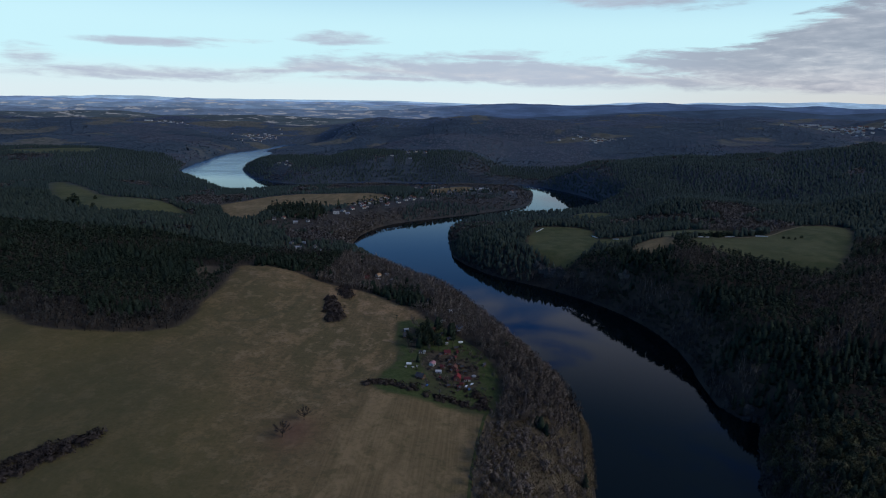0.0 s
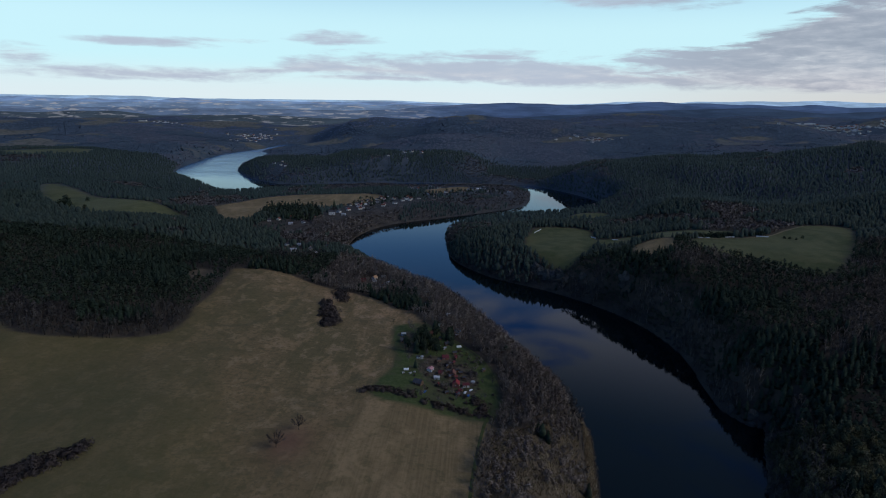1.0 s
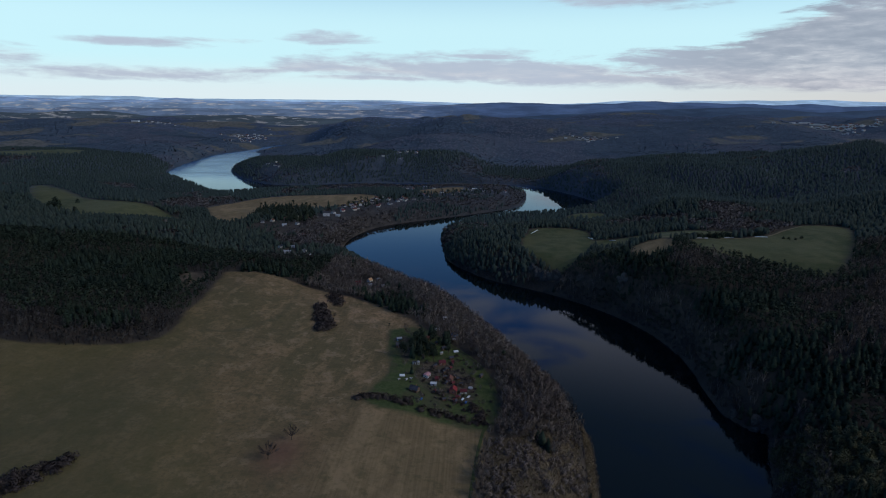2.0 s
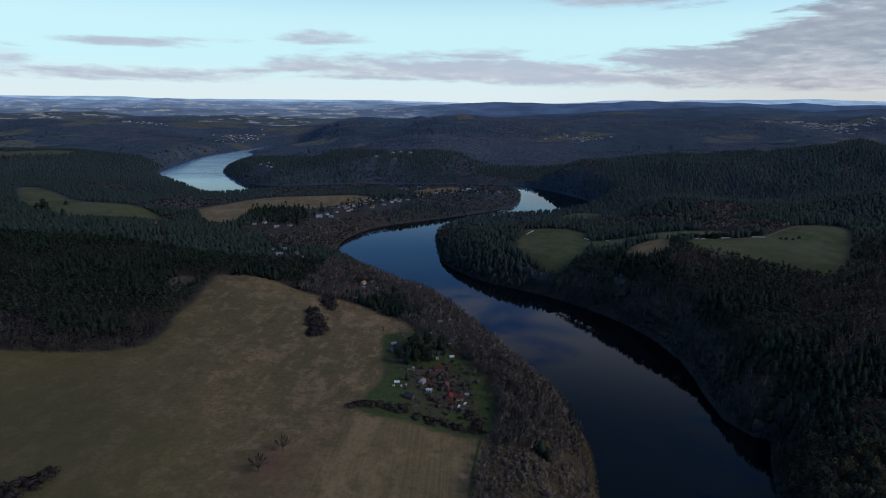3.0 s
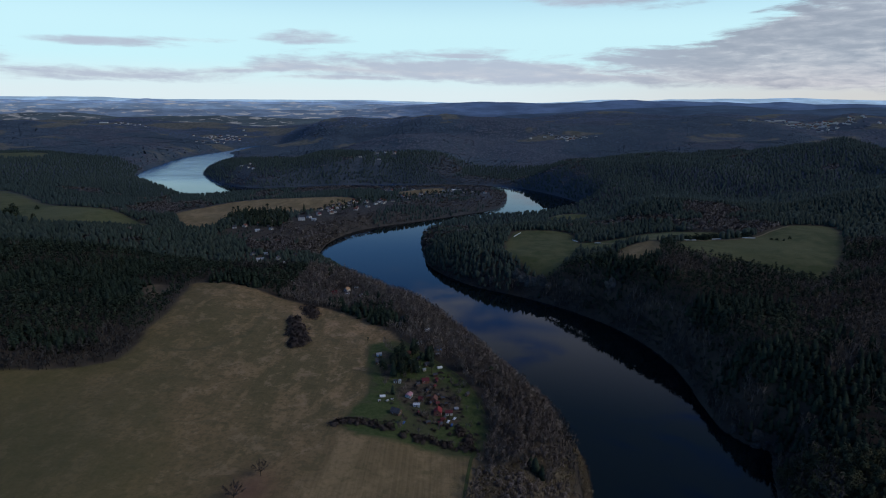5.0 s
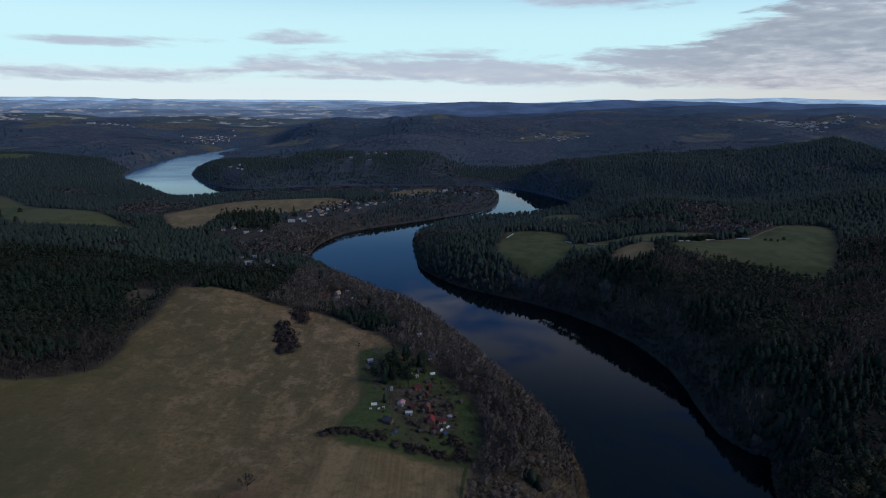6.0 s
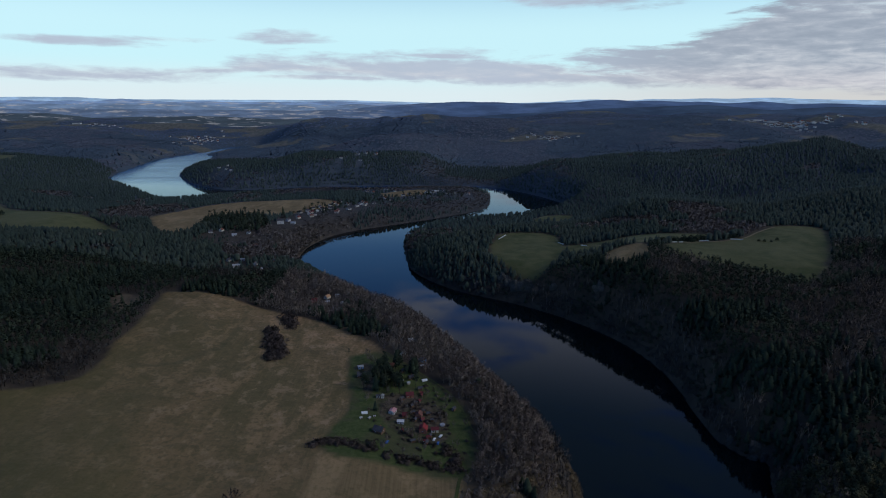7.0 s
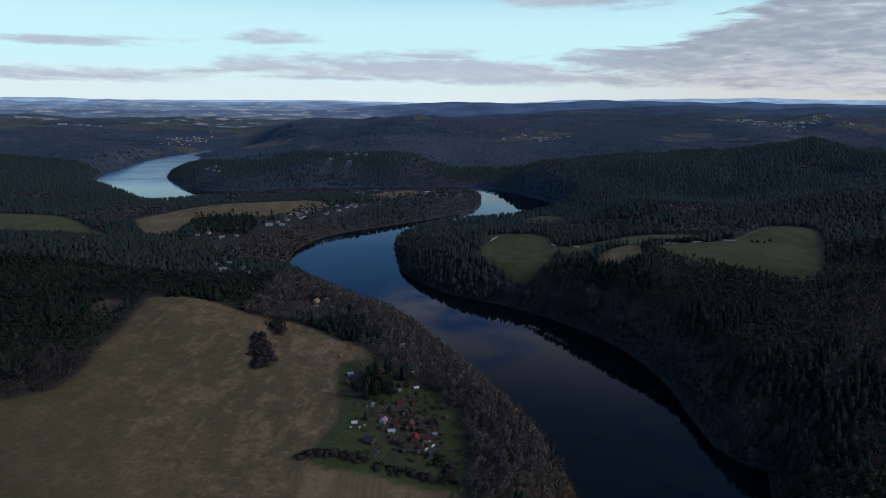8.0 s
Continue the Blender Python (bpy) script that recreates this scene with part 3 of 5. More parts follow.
ridge("backdrop farmland and woods below the skyline in painted haze", (0.07, 0.1, 0.16), 0.65, 4820, 40, crest([(-3690, 221), (-3000, 223), (-2320, 231), (-1630, 236), (-960, 244), (-510, 241), (-60, 230), (3300, 219)], 11, 190, 36), 0.85, (0.1, 0.145, 0.21))
ridge("backdrop hills on the skyline in painted blue haze", (0.1, 0.15, 0.24), 0.75, 4890, 40, crest(
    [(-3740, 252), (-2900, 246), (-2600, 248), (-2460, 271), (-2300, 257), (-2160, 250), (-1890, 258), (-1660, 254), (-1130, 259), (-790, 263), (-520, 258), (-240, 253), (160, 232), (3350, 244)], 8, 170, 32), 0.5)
ridge("backdrop hills on the skyline in painted pale blue haze", (0.17, 0.25, 0.34), 0.9, 4955, 40, crest(
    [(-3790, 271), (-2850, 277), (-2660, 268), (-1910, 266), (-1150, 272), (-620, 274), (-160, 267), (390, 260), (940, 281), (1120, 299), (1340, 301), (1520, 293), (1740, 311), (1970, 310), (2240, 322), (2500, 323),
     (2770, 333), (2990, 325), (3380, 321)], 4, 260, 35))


# ---- where buildings stand: x, y, length, width, height of wall, turn, roof, wall ----
GARDENS = [(-40.5, 546, 6, 5, 2.4, 70, "pink", "white"), (-33, 532, 5.5, 3.6, 2.2, 0, "white", "white"), (-30, 542, 4, 4, 2.3, 0, "maroon", "brick"),
           (-27, 573, 6.5, 5, 2.6, 10, "maroon", "brick"), (-18, 544, 6, 5.5, 2.6, 80, "rust", "brick"), (-14, 524, 7, 6.5, 3.2, 85, "red", "brick"),
           (-4.5, 525, 6, 4, 2.4, 5, "maroon", "cream"), (-49.5, 516, 8, 6.5, 2.5, -25, "slate", "wood"), (-55, 569, 3, 2.5, 2.1, 0, "slate", "white"),
           (-51, 569, 3, 2.5, 2.4, 90, "tin", "cream"), (-74, 607, 8, 6, 2.6, 10, "slate", "wood"), (-66, 533, 1.6, 1.3, 1.5, 20, "white", "white"), (-59, 534, 1.8, 1.2, 1.4, 50, "white", "white"), (-55, 537, 1.5, 1.3, 1.4, 0, "white", "white"),
           (-43, 600, 2.6, 2.0, 2.0, 15, "tin", "wood"), (-35, 597, 2.2, 2.0, 2, 70, "tin", "wood"), (-29, 594, 2.6, 2.2, 2.1, 30, "tin", "cream"), (-17, 627, 3.4, 2.6, 2.2, 20, "tin", "wood"), (-37, 655, 5, 4, 2.6, 25, "tin", "white"), (31, 601, 5, 4, 2.4, 30, "tin", "wood")]
GARDENS += [(-77, 624, 5, 4, 2.3, 20, "tin", "blue"), (-36, 616, 4, 3.4, 2.2, 60, "slate", "wood"), (-27, 604, 5, 4, 2.3, 30, "slate", "wood"),
            (-46.5, 627, 5, 4.4, 2.4, 0, "rust", "wood"), (-18, 585, 4, 3, 2.2, 15, "slate", "wood"), (-16.5, 640, 6, 5, 2.6, 40, "slate", "blue"), (12, 556, 4, 3, 2.1, 60, "slate", "wood")]
HAMLET = [(-148, 846, 7, 6, 2.8, 60, "tan", "cream"), (-144, 826, 5, 4, 2.4, 10, "white", "white"), (-136, 855, 5, 4, 2.4, 0, "tin", "white"), (-124, 822, 5, 4, 2.4, 30, "white", "cream"),
          (-129, 801, 6, 5, 2.5, 70, "slate", "white"), (-162, 830, 8, 6, 2.8, 20, "maroon", "brick"), (-92, 768, 5, 4, 2.4, 30, "slate", "white"), (-60, 726, 4, 4, 2.4, 0, "slate", "white"),
          (-30, 690, 5, 4, 2.5, 20, "white", "white")]
HAMLET += [(-318, 999, 13, 8, 3.6, 15, "tin", "white"), (-342, 1035, 8, 6, 3, 60, "slate", "cream"), (-321, 1038, 7, 6, 3, 10, "tin", "white"), (-292, 1008, 8, 7, 3, 80, "slate", "cream"),
           (-276, 978, 9, 7, 3.2, 30, "tin", "white"), (-266, 1029, 7, 6, 3, 0, "slate", "brick"), (-334, 1152, 9, 7, 3, 20, "rust", "brick"), (-348, 1136, 6, 5, 2.6, 70, "slate", "cream")]
BEND = [(-404, 1251, 10, 8, 3.4, 20, "tin", "white"), (-442, 1286, 9, 7, 3.2, 80, "rust", "cream"), (-402, 1335, 9, 7, 3.2, 10, "slate", "cream"), (-339, 1360, 15, 9, 7.5, 15, "slate", "white"),
        (-330, 1392, 10, 8, 4, 70, "slate", "white"), (-312, 1362, 10, 7, 3.6, 0, "tin", "white"), (-420, 1312, 8, 7, 3, 40, "rust", "cream"), (-381, 1269, 8, 6, 3, 70, "slate", "white"),
        (-375, 1330, 9, 6, 3, 0, "slate", "brick"), (-458, 1269, 8, 7, 3, 20, "slate", "white")]
BEND += [(-327, 1498, 9, 8, 3.2, 50, "slate", "white"), (-312, 1521, 10, 8, 3.6, 30, "slate", "white"), (-291, 1521, 9, 7, 3.2, 60, "tin", "white"), (-279, 1539, 9, 8, 3.2, 40, "slate", "cream"),
         (-270, 1596, 10, 8, 3.4, 40, "slate", "cream"), (-267, 1635, 9, 8, 3.2, 50, "rust", "white"), (-306, 1552, 9, 7, 3.2, 30, "slate", "cream"), (-255, 1664, 9, 8, 3, 40, "slate", "white"), (-294, 1575, 8, 7, 3, 60, "slate", "white")]
lane = random.Random(61)
for k in range(24):
    along_lane, aside = (k + lane.random()) / 24, lane.random()
    spot = (-352 + 135 * along_lane + 62 * aside, 1440 + 250 * along_lane - 34 * aside)
    if min(math.hypot(spot[0] - h[0], spot[1] - h[1]) for h in BEND) > 13:
        BEND.append((*spot, lane.uniform(8, 11), lane.uniform(6.5, 8), lane.uniform(3, 4), lane.uniform(0, 90), lane.choice(["slate", "slate", "rust", "maroon"]), lane.choice(["white", "cream"])))
SPIT = [(-122, 1720, 9, 7, 3, 20, "slate", "cream"), (-141, 1748, 9, 8, 3.2, 60, "rust", "white"), (-92, 1798, 10, 8, 3.2, 30, "slate", "white"), (-25.5, 1850, 10, 9, 4.5, 80, "slate", "white"),
        (3, 1916, 22, 9, 3.4, 10, "white", "white"), (24, 1950, 9, 8, 3, 40, "slate", "white"), (-6, 1875, 10, 8, 4, 20, "slate", "white"), (102, 1854, 10, 8, 3.4, 70, "rust", "white"),
        (66, 1908, 9, 8, 3, 20, "slate", "white"), (-75, 1820, 9, 7, 3, 50, "slate", "white"), (-57, 1770, 9, 8, 3, 0, "slate", "cream"), (-213, 1944, 10, 8, 3, 20, "slate", "white")]
SPIT += [(-192, 1922, 9, 8, 3, 60, "rust", "white"), (-158, 2002, 12, 8, 3.4, 0, "slate", "white"), (-123, 1924, 9, 8, 3, 30, "slate", "cream"), (-42, 1808, 9, 8, 3, 70, "rust", "cream"), (36, 1869, 9, 8, 3, 30, "slate", "white")]
VILLAGE = [(-294, 2421, 11, 8, 4, 20, "slate", "white"), (-273, 2278, 12, 8, 4, 0, "slate", "white"), (-224, 2402, 11, 8, 4, 60, "rust", "white"), (-267, 2454, 10, 8, 4, 30, "slate", "cream"), (-342, 2272, 11, 8, 4, 10, "slate", "cream"), (-716, 2180, 9, 7, 3.4, 20, "tin", "white"), (-740, 2204, 9, 7, 3.4, 60, "slate", "white"), (-777, 2236, 10, 7, 3.4, 0, "slate", "white"), (-752, 2262, 9, 7, 3.4, 40, "tin", "cream")]
ROCKS = [(104, 972, 8), (112, 962, 7), (122, 950, 9), (131, 946, 7), (140, 942, 9), (149, 927, 7), (172, 917, 6), (225, 867, 8), (221, 859, 6), (64, 981, 5), (45, 1002, 5), (274, 541, 5), (270, 535, 4), (260, 556, 4), (279, 533, 4)]
BOATHOUSE = [(354, 441, 12, 7, 3, 50, "maroon", "wood")]


# ---- woods ----
rng = np.random.default_rng(7)


def blades(at, along, width, spin):
    """Thin triangles: feet, the way to each tip, half width, and a turn about the way."""
    side = np.cross(along, np.array([0.3, 0.2, 1.0]))
    side /= np.linalg.norm(side, axis=1, keepdims=True) + 1e-9
    other = np.cross(along, side)
    other /= np.linalg.norm(other, axis=1, keepdims=True) + 1e-9
    across = (side * np.cos(spin)[:, None] + other * np.sin(spin)[:, None]) * np.asarray(width).reshape(-1, 1)
    v = np.stack([at - across, at + across, at + along], 1).reshape(-1, 3)
    return v, np.arange(len(v)).reshape(-1, 3)


def stem(base, tip, r0, r1, sides=4):
    """A tapered limb, as corners and triangles."""
    base, tip = np.array(base, float), np.array(tip, float)
    along = (tip - base) / np.linalg.norm(tip - base)
    u = np.cross(along, (0.31, 0.95, 0.05))
    u /= np.linalg.norm(u)
    w = np.cross(along, u)
    a = np.linspace(0, 2 * np.pi, sides, endpoint=False)
    ring = np.cos(a)[:, None] * u + np.sin(a)[:, None] * w
    v = np.concatenate([base + ring * r0, tip + ring * r1])
    f = []
    for k in range(sides):
        n = (k + 1) % sides
        f += [(k, n, sides + n), (k, sides + n, sides + k)]
    return v, np.array(f)


def stack(pieces):
    v, f, base = [], [], 0
    for pv, pf in pieces:
        v.append(pv)
        f.append(pf + base)
        base += len(pv)
    return np.concatenate(v), np.concatenate(f)


def spruce(rings, fronds, r):
    """Unit-high spruce: trunk, and drooping fronds in rings."""
    trunk = stem((0, 0, 0), (0, 0, 0.9), 0.014, 0.003, 3)
    at, along, width = [], [], []
    for k in range(rings):
        h = 0.14 + 0.84 * (k / rings) ** 0.9
        reach = 0.2 * (1 - h) ** 0.75 + 0.012
        for a in np.linspace(0, 6.283, fronds, endpoint=False) + r.uniform(0, 6):
            q = reach * r.uniform(0.7, 1.25)
            at.append((0, 0, h + 0.05 + r.uniform(-0.02, 0.02)))
            along.append((q * np.cos(a), q * np.sin(a), -0.06 - 0.35 * q + r.uniform(-0.02, 0.01)))
            width.append(0.38 * 6.28 * reach / fronds + 0.008)
    at, along = np.array(at), np.array(along)
    # wide at the outer end: swap foot and tip
    v, f = blades(at + along, -along, np.array(width) * 1.5, r.uniform(-0.5, 0.5, len(at)))
    return trunk, (v, f)


def pine(tufts, r):
    """Unit-high pine: a bare lower trunk and a rounded, broken crown."""
    trunk = stem((0, 0, 0), (r.uniform(-0.02, 0.02), 0, 0.85), 0.014, 0.006, 3)
    lobes = [(r.uniform(-0.1, 0.1), r.uniform(-0.1, 0.1), r.uniform(0.5, 0.9), r.uniform(0.08, 0.14)) for _ in range(7)] + [(0, 0, 0.9, 0.1)]
    at, along = [], []
    for _ in range(tufts):
        cx, cy, cz, size = lobes[r.integers(len(lobes))]
        d = r.normal(size=3)
        d /= np.linalg.norm(d)
        at.append(np.array((cx, cy, cz)) + d * size * np.array((1, 1, 0.6)) * r.uniform(0.5, 1))
        e = r.normal(size=3) * (1, 1, 0.5)
        along.append(e / np.linalg.norm(e) * r.uniform(0.06, 0.11) * (60 / tufts) ** 0.25)
    v, f = blades(np.array(at), np.array(along), r.uniform(0.035, 0.055, tufts) * (60 / tufts) ** 0.4, r.uniform(0, 3, tufts))
    return trunk, (v, f)


def bare(limbs, twigs, r, spread=0.26, width=0.006, low=0.35, girth=1.0):
    """Unit-high leafless tree: a forking trunk, limbs into a rounded crown and a haze of twigs."""
    fork = r.uniform(0.2, 0.32)
    wood = [stem((0, 0, -0.02), (0.01, 0, fork), 0.017 * girth, 0.012 * girth, 4)]
    tips = []
    for k in range(limbs):
        a, up = 2.4 * k + r.uniform(-0.4, 0.4), r.uniform(-0.5, 0.95)
        reach = spread * math.sqrt(1 - up * up) * r.uniform(0.6, 1.0)
        foot = np.array((0.01, 0, r.uniform(0.75, 1.0) * fork))
        tip = np.array((reach * np.cos(a), reach * np.sin(a), 0.6 + 0.3 * up))
        wood.append(stem(foot, tip, 0.009 * girth, 0.002 * girth, 3))
        tips.append((foot, tip))
    at, way = [], []
    for _ in range(twigs):
        foot, tip = tips[r.integers(len(tips))]
        p = foot + (tip - foot) * r.uniform(low, 1.0) ** 0.6
        d = p - (0, 0, 0.45)
        d = d / (np.linalg.norm(d) + 1e-6) * 0.7 + r.normal(size=3) * 0.6 + (0, 0, 0.2)
        at.append(p)
        way.append(d / np.linalg.norm(d) * r.uniform(0.07, 0.15))
    v, f = blades(np.array(at), np.array(way), r.uniform(0.6, 1.3, twigs) * width, r.uniform(0, 3, twigs))
    return stack(wood), (v, f)


def dome(tufts, r, high=1.0, blade=0.2):
    """A low rounded crown for shrubs and far trees."""
    d = r.normal(size=(tufts, 3))
    d /= np.linalg.norm(d, axis=1, keepdims=True)
    d[:, 2] = np.abs(d[:, 2])
    at = d * np.array((0.4, 0.4, 0.75 * high)) * r.uniform(0.55, 1.0, (tufts, 1))
    along = d * (1, 1, 0.6) + r.normal(size=(tufts, 3)) * 0.6
    along *= (r.uniform(0.6, 1.2, tufts) * blade / np.linalg.norm(along, axis=1))[:, None]
    v, f = blades(at, along, r.uniform(0.25, 0.5, tufts) * blade, r.uniform(0, 3, tufts))
    return stem((0, 0, -0.05), (0, 0, 0.5 * high), 0.02, 0.008, 3), (v, f)


def cap(r, middle, wide, tall, pointed, foot, sides=6, rings=2):
    """One crown seen from afar: an uneven, ragged cone or dome."""
    rows = ((foot, 1.0), (0.58, 0.6)) if pointed else ((foot, 0.95), (0.76, 0.78))
    v, f = [], []
    for z, reach in rows[:rings]:
        for a in np.linspace(0, 6.283, sides, endpoint=False) + r.uniform(0, 1):
            q = wide * reach * r.uniform(0.65, 1.3)
            v.append((middle[0] + q * np.cos(a), middle[1] + q * np.sin(a), tall * (z + r.uniform(-0.1, 0.1))))
    v.append((middle[0] + r.normal(0, 0.1) * wide, middle[1] + r.normal(0, 0.1) * wide, tall))
    for k in range(rings):
        for n in range(sides):
            a, b = k * sides + n, k * sides + (n + 1) % sides
            f += [(a, b, a + sides), (b, b + sides, a + sides)] if k < rings - 1 else [(a, b, rings * sides)]
    return np.array(v), np.array(f)


def far_tree(r, pointed):
    """A tree of the middle distance: trunk and one ragged crown."""
    return stem((0, 0, -0.05), (0, 0, 0.4), 0.02, 0.01, 2), cap(r, (0, 0), 0.21 if pointed else 0.27, 1.0, pointed, 0.14, 5, 2)


def grove(r, pointed):
    """A clump of far trees, crown beside crown."""
    caps = [cap(r, r.uniform(-0.8, 0.8, 2), r.uniform(0.4, 0.65), r.uniform(0.75, 1.05), pointed, -0.9, 5, 1) for _ in range(3)]
    return stem((0, 0, -0.1), (0, 0, 0.2), 0.03, 0.02, 2), stack(caps)


def fuzzy(r, n=34):
    """A leafless crown at a distance: a haze of upright twig sprays."""
    d = r.normal(size=(n, 3))
    d /= np.linalg.norm(d, axis=1, keepdims=True)
    at = d * (0.26, 0.26, 0.24) * r.uniform(0.3, 1.0, (n, 1)) + (0, 0, 0.45)
    way = d * (0.6, 0.6, 0.4) + r.normal(size=(n, 3)) * 0.25 + (0, 0, 0.75)
    way *= r.uniform(0.16, 0.32, (n, 1)) / np.linalg.norm(way, axis=1, keepdims=True)
    return stem((0, 0, -0.05), (0, 0, 0.5), 0.02, 0.01, 3), blades(at, way, r.uniform(0.025, 0.045, n) * (34 / n) ** 0.7, r.uniform(0, 3, n))


def spread_points(lo, hi, spacing, jitter=0.42):
    """Jittered points over a rectangle of the plan."""
    xs, ys = np.arange(lo[0], hi[0], spacing), np.arange(lo[1], hi[1], spacing * 0.9)
    gx, gy = np.meshgrid(xs, ys)
    gx = gx + (np.arange(len(ys)) % 2)[:, None] * spacing / 2
    gx = gx + rng.uniform(-jitter, jitter, gx.shape) * spacing
    gy = gy + rng.uniform(-jitter, jitter, gy.shape) * spacing
    return gx.ravel(), gy.ravel()


VILLAGES = [  # glades with houses: x, y, radius
    (-339, 1200, 51), (-393, 1218, 60), (-321, 1014, 39), (-150, 834, 30), (-333, 1358, 45), (-285, 1545, 51), (-240, 1605, 51), (-60, 1785, 75), (-150, 1770, 60), (60, 1785, 45)]
OPEN = [HAY, LAWN, *MEADOWS.values(), *FIELDS.values()]


def tree_room(x, y, gap=3.5):
    """How far a place lies from water and open land; trees stand where it is positive."""
    room = river_distance(x, y) - 1.0
    for o in OPEN:
        lo, hi = o.min(0) - 60, o.max(0) + 60
        near = (x > lo[0]) & (x < hi[0]) & (y > lo[1]) & (y < hi[1])
        if near.any():
            d = np.full(x.shape, 1e9)
            d[near] = offset(x[near], y[near], o)
            room = np.minimum(room, d - gap)
    return room


def make_room(x, y, room):
    """Thins the trees in hamlets and clears them round each building."""
    for vx, vy, radius in VILLAGES:
        room = np.where((np.hypot(x - vx, y - vy) < radius) & (rng.uniform(size=len(x)) < 0.5), -1, room)
    for hx, hy, long, wide, *_ in (*HAMLET, *BEND, *SPIT, *VILLAGE, *BOATHOUSE):
        # cleared on the camera's side, so that the building shows in its view
        room = np.where((np.abs(x - hx) < 0.6 * long + 3) & (y > hy - wide - (9 if hy < 1200 else 26)) & (y < hy + wide), -1, room)
    # rocks are cleared towards the camera in the same way
    for px, py, size in ROCKS:
        room = np.where((np.abs(x - px) < 0.75 * size) & (y > py - 2.2 * size) & (y < py + 3), -1, room)
    return room


def lowered_for_view(x, y):
    """Trees between the camera and the houses are shrunk, to keep the houses in view."""
    f = np.ones(len(x))
    for hx, hy, *_ in (*BEND, *SPIT, *VILLAGE):
        f = np.where((np.abs(x - hx) < 11) & (y > hy - 100) & (y < hy), 0.42, f)
    return f


def in_view(x, y, margin=90):
    return (x > -0.88 * y - margin) & (x < 0.8 * y + margin) & (y > 180)


def plant(name, kinds, where, sizes, mats, label, category="trees", widen=(1.0, 1.35), lift=0.45):
    """Many trees as one mesh. kinds: templates of (trunk, crown) unit high."""
    x, y = where
    if not len(x):
        return
    z = height(x, y) - 0.2
    pick = rng.integers(len(kinds), size=len(x))
    turn = rng.uniform(0, 6.283, len(x))
    tone = np.clip(0.5 + 0.55 * fractal(x, y, 130 if y.mean() < 1500 else 420, 4, 33) + rng.normal(0, 0.2 if y.mean() < 1500 else 0.1, len(x)), 0, 1)
    wide = rng.uniform(*widen, len(x))
    vs, ns, fs, ss, ts, base = [], [], [], [], [], 0
    for k, (trunk, crown) in enumerate(kinds):
        sel = np.nonzero(pick == k)[0]
        if not len(sel):
            continue
        v, f = stack([trunk, (crown[0], face_out(*crown))])
        out_way = np.concatenate([crown_normals(trunk[0]), crown_normals(crown[0], lift)])
        slot = np.r_[np.zeros(len(trunk[1]), int), np.ones(len(crown[1]), int)]
        c, s = np.cos(turn[sel])[:, None], np.sin(turn[sel])[:, None]
        size, w = sizes[sel][:, None], (sizes[sel] * wide[sel])[:, None]
        out = np.stack([(v[:, 0] * c - v[:, 1] * s) * w + x[sel][:, None], (v[:, 0] * s + v[:, 1] * c) * w + y[sel][:, None], v[:, 2] * size + z[sel][:, None]], -1)
        vs.append(out.reshape(-1, 3))
        ns.append(np.stack([out_way[:, 0] * c - out_way[:, 1] * s, out_way[:, 0] * s + out_way[:, 1] * c, np.broadcast_to(out_way[:, 2], (len(sel), len(v)))], -1).reshape(-1, 3))
        fs.append((f[None] + (np.arange(len(sel)) * len(v))[:, None, None] + base).reshape(-1, 3))
        ss.append(np.tile(slot, len(sel)))
        ts.append(np.repeat(tone[sel], len(v)))
        base += len(sel) * len(v)
    me = mesh_from(name, np.concatenate(vs), np.concatenate(fs), mats, np.concatenate(ss), np.concatenate(ts))
    me.normals_split_custom_set_from_vertices(np.concatenate(ns).astype(np.float32))
    tagged(new(name, me), label, category, kind="stuff")


def tree_things(name, kinds, where, sizes, mats, label, group):
    """Single trees, each an Empty with a trunk and a crown, sharing the meshes of a few kinds."""
    firsts = []
    for trunk, crown in kinds:
        root = new(name)
        for part_name, (v, f), m in (("trunk", trunk, mats[0]), ("crown", crown, mats[1])):
            if part_name == "crown":
                f = face_out(v, f)
            me = mesh_from(part_name, v, f, [m])
            if part_name == "crown":
                me.normals_split_custom_set_from_vertices(crown_normals(v).astype(np.float32))
            ob = new(part_name, me)
            ob.parent = root
        tagged(root, label, "tree", group)
        firsts.append([root, False])
    x, y = where
    for px, py, pz, size in zip(x, y, height(x, y), sizes):
        first = firsts[rng.integers(len(firsts))]
        m = pose(px, py, pz - 0.15, rng.uniform(-2, 2), rng.uniform(-2, 2), rng.uniform(0, 360))
        wide = size * rng.uniform(0.95, 1.3)
        if first[1]:
            ob = copy_thing(first[0], m)
        else:
            ob, first[1] = first[0], True
            ob.matrix_basis = m
        ob.scale = (wide, wide, size)


